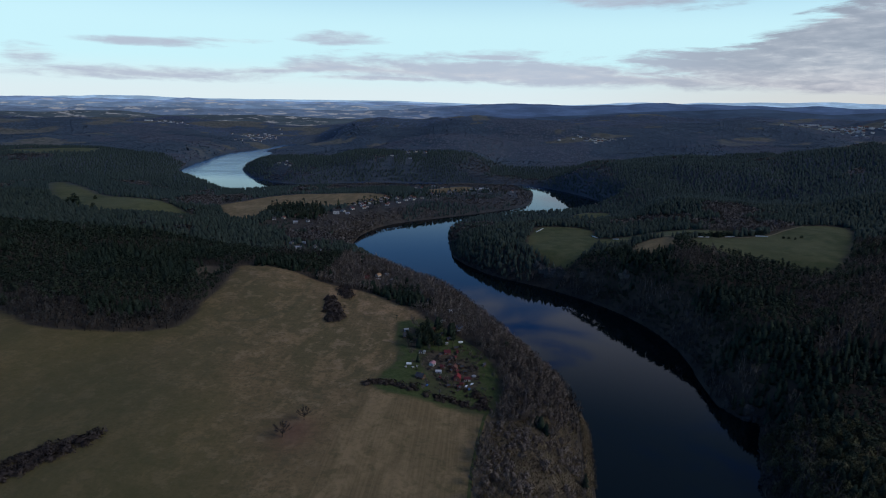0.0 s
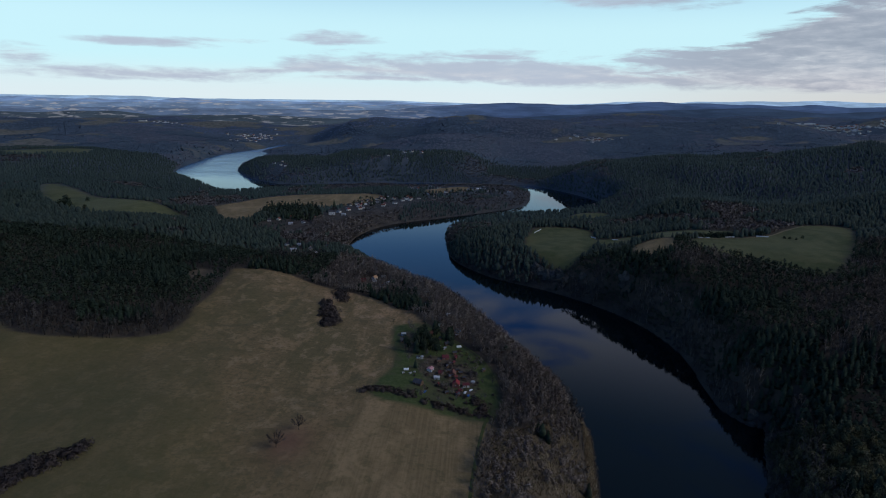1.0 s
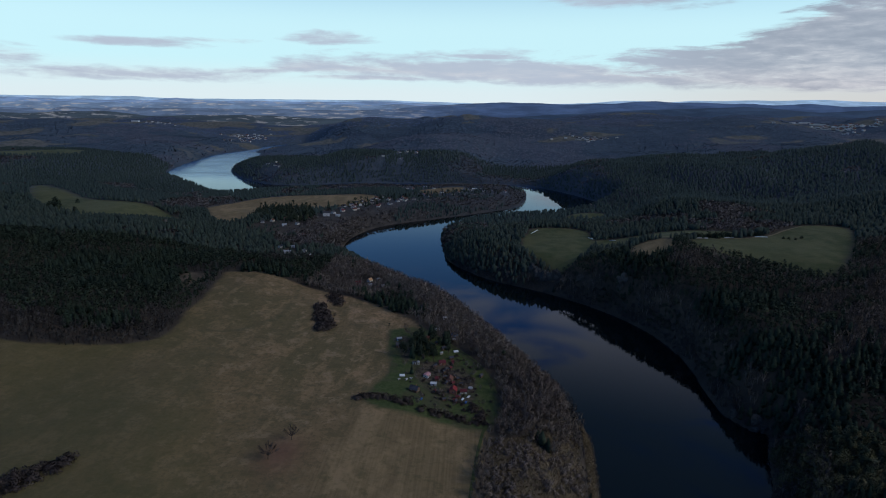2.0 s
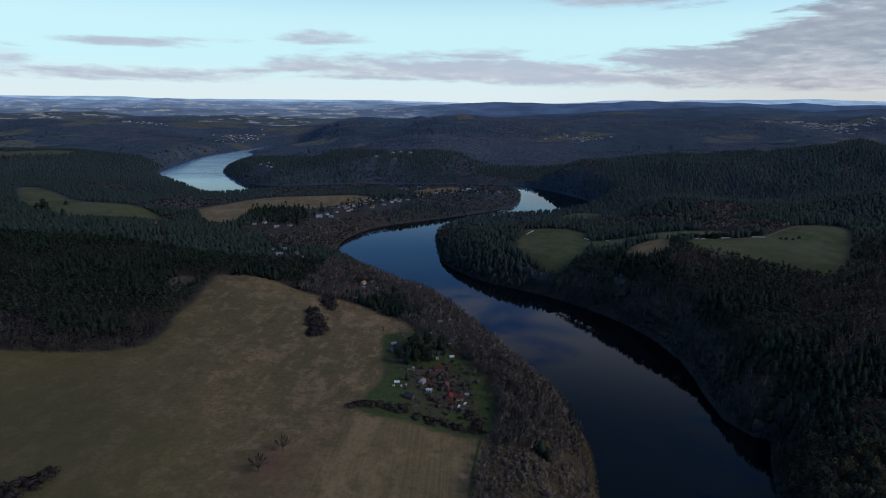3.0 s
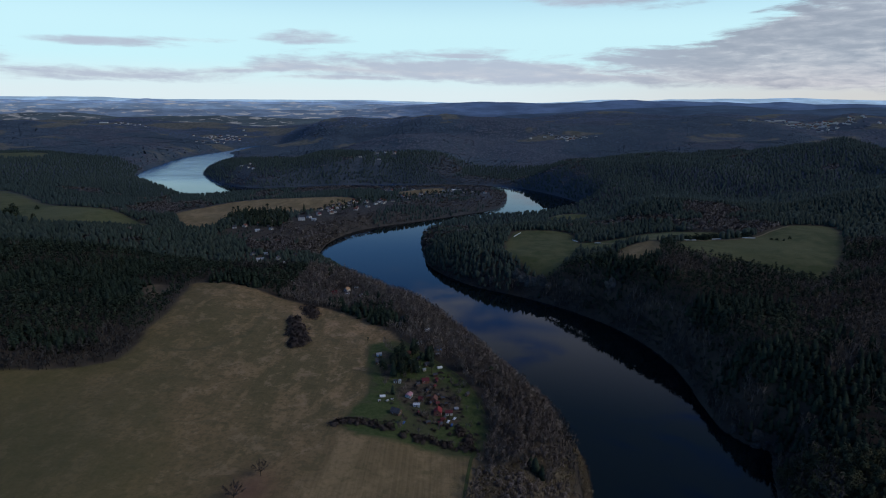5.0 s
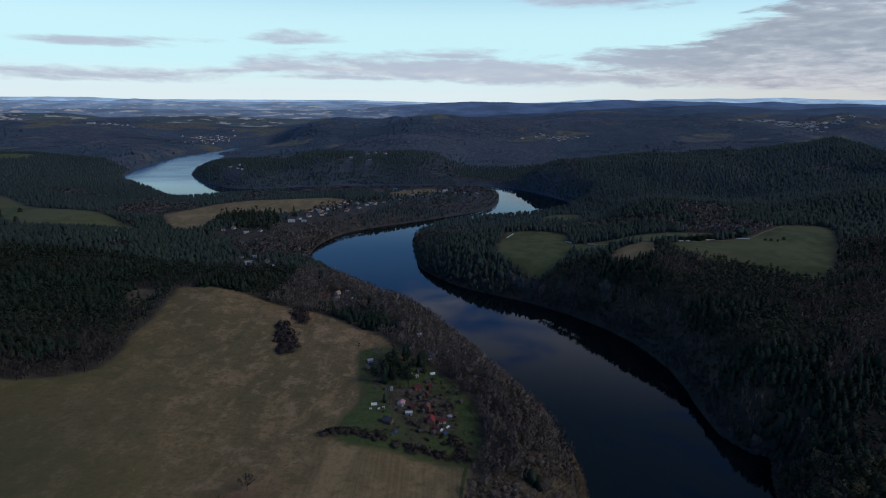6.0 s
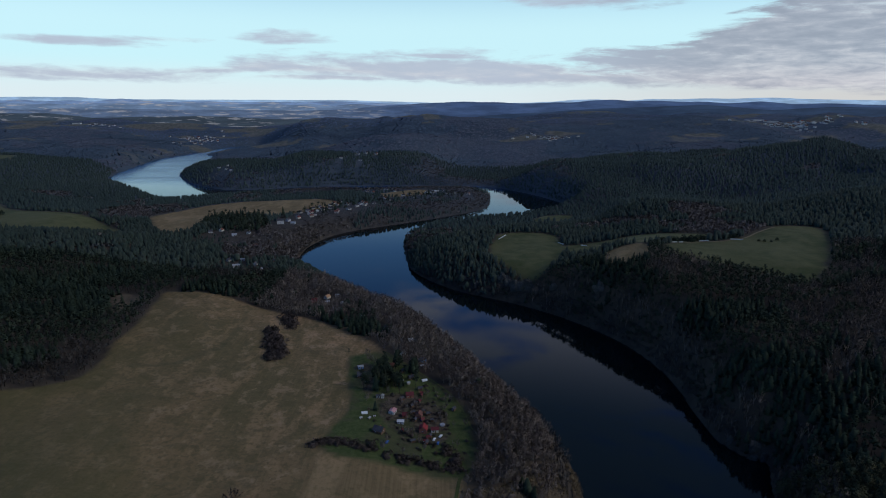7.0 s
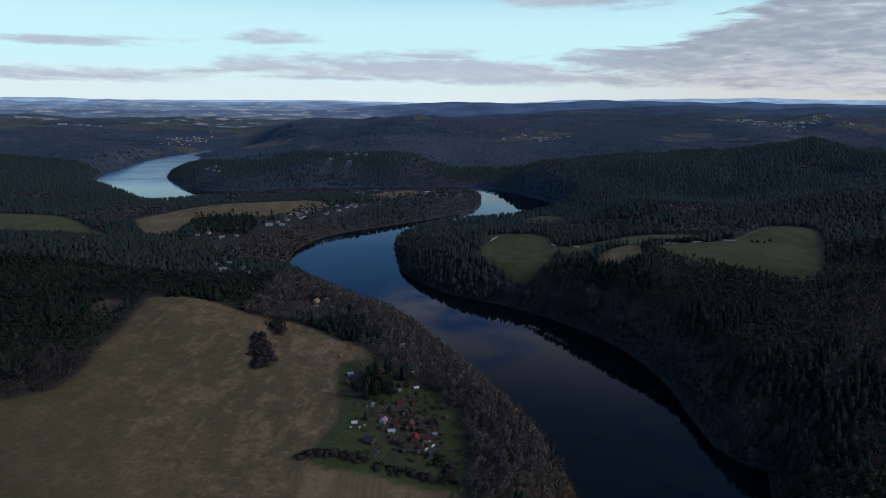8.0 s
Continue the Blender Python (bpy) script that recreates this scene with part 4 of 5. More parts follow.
def grow_woods():
    r = np.random.default_rng(11)
    # kinds of trees by how close they are seen
    spruces_near = [spruce(10, 9, r) for _ in range(4)]
    pines_near = [pine(190, r) for _ in range(4)]
    bares_near = [bare(12, 480, r, 0.27, 0.0075) for _ in range(5)]
    spruces_mid = [spruce(7, 6, r) for _ in range(4)]
    pines_mid = [pine(56, r) for _ in range(4)]
    bares_mid = [bare(6, 86, r, 0.26, 0.017) for _ in range(5)]
    bares_slope = [bare(5, 62, r, 0.24, 0.021, 0.5, 1.7) for _ in range(5)]

    # near woods: x and y in a stretch of the plan
    x, y = spread_points((-930, 322), (930, 960), 6.4)
    keep = in_view(x, y, 75)
    x, y = x[keep], y[keep]
    room = make_room(x, y, tree_room(x, y))
    keep = room > 0
    x, y, room = x[keep], y[keep], room[keep]
    d = river_distance(x, y)
    mixed = fractal(x, y, 105, 3, 50) + 0.5 * fractal(x, y, 21, 2, 51)
    west_wood = (x < -225) & (y < 960)
    west_bank = ~west_wood & (x < 90) & (d < 195) & (x < 0.35 * y)
    west_bank &= ~((x > 150))
    east = ~west_wood & ~west_bank
    edge = room < 20
    leafless = np.where(west_wood, (mixed > 0.3) | (room < 38) & (y < 640) & (mixed > -0.3), np.where(west_bank, mixed > -0.42, (mixed > 0.2) | (d < 34) & (mixed > -0.3)))
    # low scrub and reeds lie along the near bank, so fewer tall trees there
    thin = inside(x, y, ROUGH) & (rng.uniform(size=len(x)) < 0.4 + 0.45 * ease(y, 470, 430))
    thin |= (x < 118) & (y < 520) & (d < 8)
    thin |= rng.uniform(size=len(x)) < 0.1
    thin |= inside(x, y, CLEARING) & (rng.uniform(size=len(x)) < 0.9)
    # the single trees that the flight passes nearest
    near_bare = leafless & west_bank & (y < 640) & ~thin
    near_fir = ~leafless & east & (y < 705) & ~thin
    ids_bare = np.nonzero(near_bare)[0]
    ids_bare = ids_bare[np.argsort(y[ids_bare])][:300]
    ids_fir = np.nonzero(near_fir)[0]
    ids_fir = ids_fir[np.argsort(x[ids_fir] * 0.6 + y[ids_fir])][:300]
    size = np.where(leafless, rng.uniform(12, 19, len(x)), rng.uniform(10.5, 17, len(x)))
    size = size * np.where(edge, 0.85, 1.0) * np.where(inside(x, y, ROUGH), 0.8, 1.0)
    tree_things("bare_tree", bares_near, (x[ids_bare], y[ids_bare]), size[ids_bare], (PALE_BARK, TWIGS), "leafless grey-brown broadleaf tree on the river bank", "bare trees on the river bank")
    half = len(ids_fir) // 2
    tree_things("spruce_tree", spruces_near, (x[ids_fir[:half]], y[ids_fir[:half]]), size[ids_fir[:half]], (BARK, NEEDLES), "dark green spruce on the steep wooded slope", "conifers on the slope")
    tree_things("pine_tree", pines_near, (x[ids_fir[half:]], y[ids_fir[half:]]), size[ids_fir[half:]], (BARK, PINE), "dark green pine on the steep wooded slope", "conifers on the slope")
    rest = ~thin
    rest[ids_bare] = False
    rest[ids_fir] = False
    firs = rest & ~leafless
    split = fractal(x, y, 60, 2, 60) > 0.0
    for mask, name, kinds, mats, label in (
            (firs & split, "spruce_wood", spruces_mid, (BARK, NEEDLES), "dense dark green spruce wood"),
            (firs & ~split, "pine_wood", pines_mid, (BARK, PINE), "dense dark green pine wood"),
            (rest & leafless & west_bank, "river_bank_wood", bares_mid, (PALE_BARK, TWIGS), "leafless grey-brown wood along the river"),
            (rest & leafless & west_wood, "bare_wood", bares_mid, (BARK, SLOPE_TWIGS), "leafless brown broadleaf wood among conifers"),
            (rest & leafless & east, "slope_wood", bares_slope, (PALE_BARK, SLOPE_TWIGS), "leafless grey broadleaf wood on the steep slope")):
        plant(name, kinds, (x[mask], y[mask]), size[mask], mats, label)

    # middle distance: a little haze is put into the tree colours
    for lo, hi, gap, needles, lift in ((960, 1350, 7.7, SIDE_NEEDLES, 0.9), (1350, 2430, 10.5, VALLEY_HAZE_NEEDLES, 1.6)):
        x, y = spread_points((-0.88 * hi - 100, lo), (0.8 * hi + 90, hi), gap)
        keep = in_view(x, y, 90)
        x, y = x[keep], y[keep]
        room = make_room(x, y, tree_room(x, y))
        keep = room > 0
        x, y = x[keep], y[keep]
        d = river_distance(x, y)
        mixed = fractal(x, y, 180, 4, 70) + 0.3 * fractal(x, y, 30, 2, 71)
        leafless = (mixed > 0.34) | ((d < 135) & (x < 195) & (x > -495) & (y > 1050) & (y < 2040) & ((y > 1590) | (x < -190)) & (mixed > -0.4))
        size = np.where(leafless, rng.uniform(8.5, 13, len(x)), rng.uniform(8.5, 14, len(x))) * np.where((y > 1395) & (d < 105), 0.9, 1.0) * lowered_for_view(x, y)
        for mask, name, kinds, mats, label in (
                (~leafless, "valley_conifers", [far_tree(r, k < 7) for k in range(10)], (BARK, needles), "dark conifer woods over the valley sides, faintly tinted with painted haze"),
                (leafless, "valley_broadleaves", [fuzzy(r, 24) for _ in range(8)], (BARK, VALLEY_HAZE_TWIGS), "leafless brown woods over the valley sides, faintly tinted with painted haze")):
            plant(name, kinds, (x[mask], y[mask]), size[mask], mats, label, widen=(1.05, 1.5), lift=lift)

    # far woods: haze is put into the colours, bluer in the second band
    for lo, hi, gap, tall, needles, twigs in ((2430, 3600, 18, (2.5, 4.4), FAR_HAZE_NEEDLES, FAR_HAZE_TWIGS), (3600, 4640, 22.5, (2.0, 3.6), HAZY_NEEDLES, HAZY_TWIGS)):
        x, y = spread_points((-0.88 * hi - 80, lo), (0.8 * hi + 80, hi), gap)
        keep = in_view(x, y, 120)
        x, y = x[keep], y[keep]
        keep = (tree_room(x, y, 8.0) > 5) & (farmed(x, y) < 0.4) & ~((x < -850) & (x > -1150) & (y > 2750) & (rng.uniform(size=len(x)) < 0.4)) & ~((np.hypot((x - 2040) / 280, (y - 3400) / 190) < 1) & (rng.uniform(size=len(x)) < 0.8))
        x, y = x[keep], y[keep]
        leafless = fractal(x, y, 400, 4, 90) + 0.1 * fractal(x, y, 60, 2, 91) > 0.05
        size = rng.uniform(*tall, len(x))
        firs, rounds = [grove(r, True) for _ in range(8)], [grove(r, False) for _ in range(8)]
        for mask, name, kinds, mats, label in ((~leafless, "far_conifer_woods", firs, (BARK, needles), "far conifer woods on the hills, tinted with painted blue haze"),
                                               (leafless, "far_bare_woods", rounds, (BARK, twigs), "far leafless woods on the hills, tinted with painted blue haze")):
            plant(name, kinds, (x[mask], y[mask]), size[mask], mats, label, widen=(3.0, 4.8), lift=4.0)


grow_woods()


# ---- building kit ----
ROOFS = {
    "red": plain("red_tiles", (0.19, 0.024, 0.026), (0.27, 0.042, 0.04), 2.5, 0.7), "maroon": plain("maroon_tiles", (0.09, 0.022, 0.027), (0.15, 0.036, 0.04), 2.5, 0.75),
    "rust": plain("rust_tiles", (0.11, 0.05, 0.04), (0.18, 0.08, 0.06), 2.5, 0.8), "pink": plain("faded_pink_sheet", (0.42, 0.2, 0.21), (0.52, 0.28, 0.28), 1.5, 0.6),
    "white": plain("white_sheet", (0.42, 0.42, 0.43), (0.6, 0.6, 0.6), 1.5, 0.5), "slate": plain("dark_slate", (0.035, 0.036, 0.045), (0.08, 0.08, 0.09), 2.5, 0.6),
    "tin": plain("grey_tin", (0.3, 0.31, 0.33), (0.46, 0.47, 0.48), 1.2, 0.45, 0.02, 0.3), "tan": plain("tan_tiles", (0.36, 0.21, 0.11), (0.48, 0.3, 0.17), 2.5, 0.8)}
WALLS = {
    "white": plain("white_render", (0.4, 0.395, 0.38), (0.62, 0.61, 0.59), 1.6, 0.85), "cream": plain("cream_render", (0.5, 0.46, 0.38), (0.64, 0.6, 0.5), 1.6, 0.85),
    "brick": plain("brick_wall", (0.22, 0.09, 0.06), (0.33, 0.15, 0.1), 3.5, 0.9), "wood": plain("brown_boards", (0.09, 0.055, 0.035), (0.17, 0.11, 0.07), 3.0, 0.85),
    "blue": plain("blue_paint", (0.1, 0.2, 0.36), (0.18, 0.3, 0.46), 2.0, 0.7)}
GLASS = plain("window_glass", (0.012, 0.015, 0.02), (0.03, 0.035, 0.045), 0.8, 0.08, 0.0)
FRAME = plain("window_frame_paint", (0.6, 0.6, 0.58), (0.75, 0.75, 0.73), 4.0, 0.6)
DOOR = plain("door_wood", (0.08, 0.045, 0.025), (0.16, 0.09, 0.05), 4.0, 0.7)
BRICK = plain("chimney_brick", (0.2, 0.08, 0.055), (0.3, 0.14, 0.1), 5.0, 0.9)
WRAP = plain("white_bale_wrap", (0.62, 0.64, 0.64), (0.82, 0.83, 0.82), 2.0, 0.35)
TYRE = plain("tyre_rubber", (0.015, 0.015, 0.016), (0.03, 0.03, 0.03), 8.0, 0.85)
ROCK = plain("grey_rock", (0.032, 0.032, 0.03), (0.095, 0.09, 0.083), 0.5, 0.95, 0.5)
TRACK = plain("grassy_track", (0.05, 0.066, 0.02), (0.085, 0.088, 0.034), 0.8, 0.95, 0.05)
DIRT = plain("dry_path", (0.15, 0.115, 0.07), (0.24, 0.19, 0.12), 0.9, 0.95, 0.05)
ROOF_WORDS = {"red": "bright red tiled", "maroon": "dark red", "rust": "rust-brown tiled", "pink": "faded pink", "white": "white sheet", "slate": "dark slate", "tin": "grey tin", "tan": "tan tiled"}
WALL_WORDS = {"white": "white rendered", "cream": "cream rendered", "brick": "red brick", "wood": "brown wooden", "blue": "blue painted"}


def part(name, bm, material, parent, label=""):
    me = bpy.data.meshes.new(name)
    bm.to_mesh(me)
    bm.free()
    me.materials.append(material)
    ob = new(name, me)
    ob.parent = parent
    return tagged(ob, label)


def slab(bm, centre, size, turn=None):
    """A box in a bmesh."""
    m = Matrix.Translation(centre) @ (turn or Matrix()) @ Matrix.Diagonal((*size, 1))
    return bmesh.ops.create_cube(bm, size=1, matrix=m)["verts"]


def box(centre, size, bevel=0.0):
    bm = bmesh.new()
    slab(bm, centre, size)
    if bevel:
        bmesh.ops.bevel(bm, geom=bm.edges[:], offset=bevel, segments=1, affect="EDGES")
    return bm


def on_ground(x, y):
    return float(height(np.array([x]), np.array([y]))[0])


def house(name, spec, windows, group, category):
    """A gabled house: wall with gables, overhanging roof, chimney, door, windows with glass."""
    x, y, long, wide, tall, turn, roof, wall = spec
    root = new(name)
    root.matrix_basis = pose(x, y, on_ground(x, y) - 0.1, 0, 0, turn)
    rise = wide * (0.22 if roof in ("tin", "white", "pink") else 0.42)
    hl, hw = long / 2, wide / 2
    bm = bmesh.new()
    outline = [(-hw, -0.6), (hw, -0.6), (hw, tall), (0, tall + rise), (-hw, tall)]
    ends = [[bm.verts.new((sx * hl, a, b)) for a, b in outline] for sx in (-1, 1)]
    bm.faces.new(ends[0][::-1])
    bm.faces.new(ends[1])
    for k in range(5):
        n = (k + 1) % 5
        bm.faces.new((ends[0][k], ends[0][n], ends[1][n], ends[1][k]))
    part("wall", bm, WALLS[wall], root)
    bm = bmesh.new()
    slope, over = math.atan2(rise, hw), 0.35
    run = math.hypot(rise, hw) + over
    for side in (-1, 1):
        mid = hw / 2 + over * 0.5 * math.cos(slope)
        slab(bm, (0, side * mid, tall + rise - math.tan(slope) * mid + 0.12), (long + 2 * over, run + 0.06, 0.14), Matrix.Rotation(-side * slope, 4, "X"))
    part("roof", bm, ROOFS[roof], root, ROOF_WORDS[roof] + " roof")
    if roof not in ("tin", "white") and long > 4.5:
        part("chimney", box((hl * 0.35, hw * 0.2, tall + rise + 0.25), (0.5, 0.5, 1.5), 0.03), BRICK, root, "brick chimney")
    part("door", box((hl * 0.1, -hw - 0.02, 1.0), (0.95, 0.08, 2.0), 0.01), DOOR, root, "brown wooden door")
    rows = 2 if tall > 5 else 1
    for level in range(rows):
        for k in range(windows):
            wx = -hl + long * (k + 0.7) / (windows + 0.8)
            if abs(wx - hl * 0.1) < 1.0 and level == 0:
                continue
            pane = part("window", box((wx, -hw - 0.02, 1.5 + 2.8 * level), (1.1, 0.1, 1.1), 0.02), FRAME, root, "white window frame")
            part("glass", box((wx, -hw - 0.06, 1.5 + 2.8 * level), (0.9, 0.06, 0.9)), GLASS, pane, "dark window glass")
    for sx in (-1, 1):
        pane = part("window", box((sx * (hl + 0.02), 0, tall * 0.55), (0.1, 1.0, 1.0), 0.02), FRAME, root, "white window frame")
        part("glass", box((sx * (hl + 0.06), 0, tall * 0.55), (0.06, 0.8, 0.8)), GLASS, pane, "dark window glass")
    return tagged(root, f"{WALL_WORDS[wall]} {category} with a {ROOF_WORDS[roof]} roof", category, group)


def strewn(cx, cy, rx, ry, count, seed):
    pick = random.Random(seed)
    return [(cx + rx * pick.gauss(0, 0.5), cy + ry * pick.gauss(0, 0.5)) for _ in range(count)]


for spec in GARDENS:
    house("garden_cottage" if spec[2] > 4.5 else "garden_shed", spec, 2 if spec[2] > 4.5 else 1, "cottages of the garden colony", "cottage" if spec[2] > 4.5 else "shed")
shed_pick = random.Random(41)
for sx, sy in strewn(-20, 545, 30, 50, 22, 42):
    if inside(np.array([sx]), np.array([sy]), LAWN)[0] and min(math.hypot(sx - h[0], sy - h[1]) for h in GARDENS) > 6:
        house("garden_shed", (sx, sy, shed_pick.uniform(2.2, 3.6), shed_pick.uniform(1.8, 2.8), 2.0, shed_pick.uniform(0, 90), shed_pick.choice(["slate", "maroon", "rust", "slate"]), shed_pick.choice(["wood", "wood", "brick"])),
              1, "cottages of the garden colony", "shed")
for spec in (*HAMLET, *BOATHOUSE):
    house("cottage", spec, 2, "cottages among the trees", "cottage")
for spec in BEND:
    house("village_house", spec, 3, "houses by the river bend", "house")
for spec in SPIT:
    house("village_house", spec, 3, "houses on the spit", "house")
for spec in VILLAGE:
    house("farmhouse", spec, 3, "far farmhouses", "house")


def far_houses(spots, group, big):
    """Small far buildings, a few tones of roof and wall."""
    pick = random.Random(5)
    for x, y in spots:
        roof = pick.choice(["slate", "slate", "slate", "rust", "tin"])
        spec = (x, y, pick.uniform(11, 16) * big, pick.uniform(9, 12) * big, pick.uniform(4, 6) * big, pick.uniform(-40, 40), roof, pick.choice(["white", "white", "cream"]))
        house("far_house", spec, 1, group, "house")


far_houses(strewn(-1425, 3740, 120, 300, 40, 1), "houses of the lakeside village", 1.0)
far_houses(strewn(-2080, 3880, 170, 50, 12, 4), "houses of the upland village", 0.9)
far_houses(strewn(600, 3115, 110, 60, 26, 2), "houses of the hill village", 0.9)
far_houses(strewn(2040, 3380, 230, 150, 80, 3), "houses of the far town", 1.15)


def hall(x, y, long, turn):
    root = new("factory_hall")
    root.matrix_basis = pose(x, y, on_ground(x, y) - 0.3, 0, 0, turn)
    part("wall", box((0, 0, 4), (long, 24, 8), 0.1), WALLS["white"], root)
    part("roof", box((0, 0, 8.4), (long + 1, 25, 0.7), 0.1), ROOFS["tin"], root, "flat grey tin roof")
    tagged(root, "long white factory hall with a flat tin roof", "hall", "far factory halls")


for x, y, long, turn in ((1840, 3560, 60, 5), (1905, 3600, 70, 10), (1960, 3540, 60, -5), (-2230, 3890, 46, 8)):
    hall(x, y, long, turn)


def car(x, y, turn, paint, label):
    root = new("parked_car")
    root.matrix_basis = pose(x, y, on_ground(x, y), 0, 0, turn)
    body = box((0, 0, 0.62), (4.3, 1.75, 0.6), 0.12)
    part("body", body, paint, root)
    bm = bmesh.new()
    for v in slab(bm, (-0.2, 0, 1.2), (2.4, 1.55, 0.6)):
        if v.co.z > 1.2:
            v.co.x = -0.2 + (v.co.x + 0.2) * 0.7
            v.co.y *= 0.85
    bmesh.ops.bevel(bm, geom=bm.edges[:], offset=0.06, segments=2, affect="EDGES")
    part("cabin", bm, paint, root)
    part("windscreen", box((0.86, 0, 1.2), (0.16, 1.25, 0.36), 0.02), GLASS, root, "dark windscreen")
    for sx in (-1.35, 1.35):
        for sy in (-0.85, 0.85):
            bm = bmesh.new()
            bmesh.ops.create_cone(bm, cap_ends=True, segments=14, radius1=0.32, radius2=0.32, depth=0.2, matrix=Matrix.Translation((sx, sy, 0.32)) @ Matrix.Rotation(math.pi / 2, 4, "X"))
            part("wheel", bm, TYRE, root, "black wheel")
    tagged(root, label, "car", "cars by the gardens")


WHITE_CAR = plain("white_car_paint", (0.7, 0.72, 0.74), (0.8, 0.8, 0.8), 1.0, 0.25)
BLUE_CAR = plain("blue_car_paint", (0.04, 0.1, 0.26), (0.07, 0.15, 0.34), 1.0, 0.25)
car(-5, 513, 70, WHITE_CAR, "white parked car on the garden drive")
car(0.3, 518, 60, WHITE_CAR, "white parked car beside a red cottage")
car(-2, 508, 80, BLUE_CAR, "blue parked car on the garden drive")
car(-42, 502, 75, BLUE_CAR, "blue parked car on the lawn")


def tub(name, x, y, radius, tall, material, label, category):
    root = new(name)
    root.matrix_basis = pose(x, y, on_ground(x, y) - 0.05)
    for nm, r0, r1, z0, dep in (("shell", radius, radius * 0.97, tall / 2, tall), ("rim", radius * 1.04, radius * 1.04, tall, 0.12)):
        bm = bmesh.new()
        bmesh.ops.create_cone(bm, cap_ends=True, segments=20, radius1=r0, radius2=r1, depth=dep, matrix=Matrix.Translation((0, 0, z0)))
        part(nm, bm, material, root)
    tagged(root, label, category)


tub("water_tank", -68, 596, 1.2, 2.6, WALLS["white"], "white upright water tank on the lawn", "tank")
tub("garden_pool", 2, 534, 2.2, 0.9, ROOFS["tin"], "round grey garden pool beside the cottages", "pool")


def greenhouse(x, y, turn):
    root = new("greenhouse")
    root.matrix_basis = pose(x, y, on_ground(x, y), 0, 0, turn)
    bm = bmesh.new()
    bmesh.ops.create_cone(bm, cap_ends=True, segments=20, radius1=1.6, radius2=1.6, depth=5, matrix=Matrix.Rotation(math.pi / 2, 4, "Y"))
    bmesh.ops.bisect_plane(bm, geom=bm.verts[:] + bm.edges[:] + bm.faces[:], plane_co=(0, 0, -0.1), plane_no=(0, 0, -1), clear_outer=True)
    part("cover", bm, WRAP, root, "white plastic cover")
    for sx in (-2.52, 2.52):
        part("end_frame", box((sx, 0, 0.7), (0.08, 2.6, 1.3), 0.02), FRAME, root)
    tagged(root, "small white plastic greenhouse on the lawn", "greenhouse", "greenhouses")


greenhouse(-14, 601, 20)
greenhouse(-64, 542, 10)


def bale_row(x0, y0, x1, y1, count):
    """White wrapped bales end to end."""
    first = None
    for k in range(count):
        f = (k + 0.5) / count
        x, y = x0 + (x1 - x0) * f + random.uniform(-0.2, 0.2), y0 + (y1 - y0) * f + random.uniform(-0.3, 0.3)
        m = pose(x, y, on_ground(x, y) + 0.62, 0, 0, math.degrees(math.atan2(y1 - y0, x1 - x0)) + random.uniform(-8, 8))
        if first is None:
            bm = bmesh.new()
            bmesh.ops.create_cone(bm, cap_ends=True, segments=18, radius1=0.75, radius2=0.75, depth=1.25, matrix=Matrix.Rotation(math.pi / 2, 4, "Y"))
            bmesh.ops.bevel(bm, geom=[e for e in bm.edges if len(e.link_faces) == 2 and e.calc_face_angle() > 1], offset=0.12, segments=2, affect="EDGES")
            me = bpy.data.meshes.new("hay_bale")
            bm.to_mesh(me)
            bm.free()
            me.materials.append(WRAP)
            first = tagged(new("hay_bale", me), "round hay bale in white wrap on the meadow", "hay bale", "bales in rows")
            first.matrix_basis = m
        else:
            copy_thing(first, m)


for row in ((118, 1167, 135, 1200, 24), (224, 1136, 230, 1118, 12), (255, 1096, 264, 1086, 9), (370, 986, 388, 986, 15), (418, 996, 435, 1000, 9), (471, 1004, 488, 996, 15)):
    bale_row(*row)


# ---- tracks ----
def strip(name, points, wide, material, label):
    line = spline(points, 12)
    way = np.gradient(line, axis=0)
    side = np.stack([-way[:, 1], way[:, 0]], -1) / np.linalg.norm(way, axis=1, keepdims=True)
    cols = [line + side * wide * k for k in (-0.5, -0.17, 0.17, 0.5)]
    v = np.concatenate([np.c_[c, height(c[:, 0], c[:, 1]) + 0.16 + 0.05 * (n in (1, 2))] for n, c in enumerate(cols)])
    i = np.arange(len(v)).reshape(4, -1)
    me = mesh_from(name, v, np.stack([i[:-1, :-1], i[:-1, 1:], i[1:, 1:], i[1:, :-1]], -1).reshape(-1, 4), [material])
    tagged(new(name, me), label, "track", kind="structure")


strip("track", [(21, 477), (14, 465), (11, 450), (7.5, 423), (4.5, 393), (2, 360), (0, 300), (-4.5, 180)], 2.6, TRACK, "green grassy farm track along the field edge")
strip("path", [(60, 450), (63, 428), (63, 405), (66, 382), (69, 360), (72, 300)], 1.2, DIRT, "narrow trodden path through dry grass")
strip("track", [(264, 1083), (300, 1035), (360, 982), (420, 990), (485, 1003), (540, 1045), (590, 1085)], 3.0, DIRT, "pale dirt track across the hill meadow")
strip("track", [(27, 528), (12, 576), (-21, 618), (-54, 660)], 1.4, TRACK, "trodden path round the garden colony")


# ---- hedges, shrubs and single trees ----
def shrubs(name, where, sizes, material, label, group, seed):
    r = np.random.default_rng(seed)
    kinds = []
    for _ in range(4):
        lobes = []
        for k in range(5):
            v, f = dome(52, r, 1.0, 0.19)[1]
            lobes.append((v * r.uniform(0.45, 1.0) * np.array((1.0, 1.0, r.uniform(0.8, 1.2))) + (*r.normal(0, 0.3, 2), 0.0), f))
        kinds.append((stem((0, 0, -0.05), (0, 0, 0.5), 0.02, 0.008, 3), stack(lobes)))
    tree_things(name, kinds, where, sizes, (BARK, material), label, group)


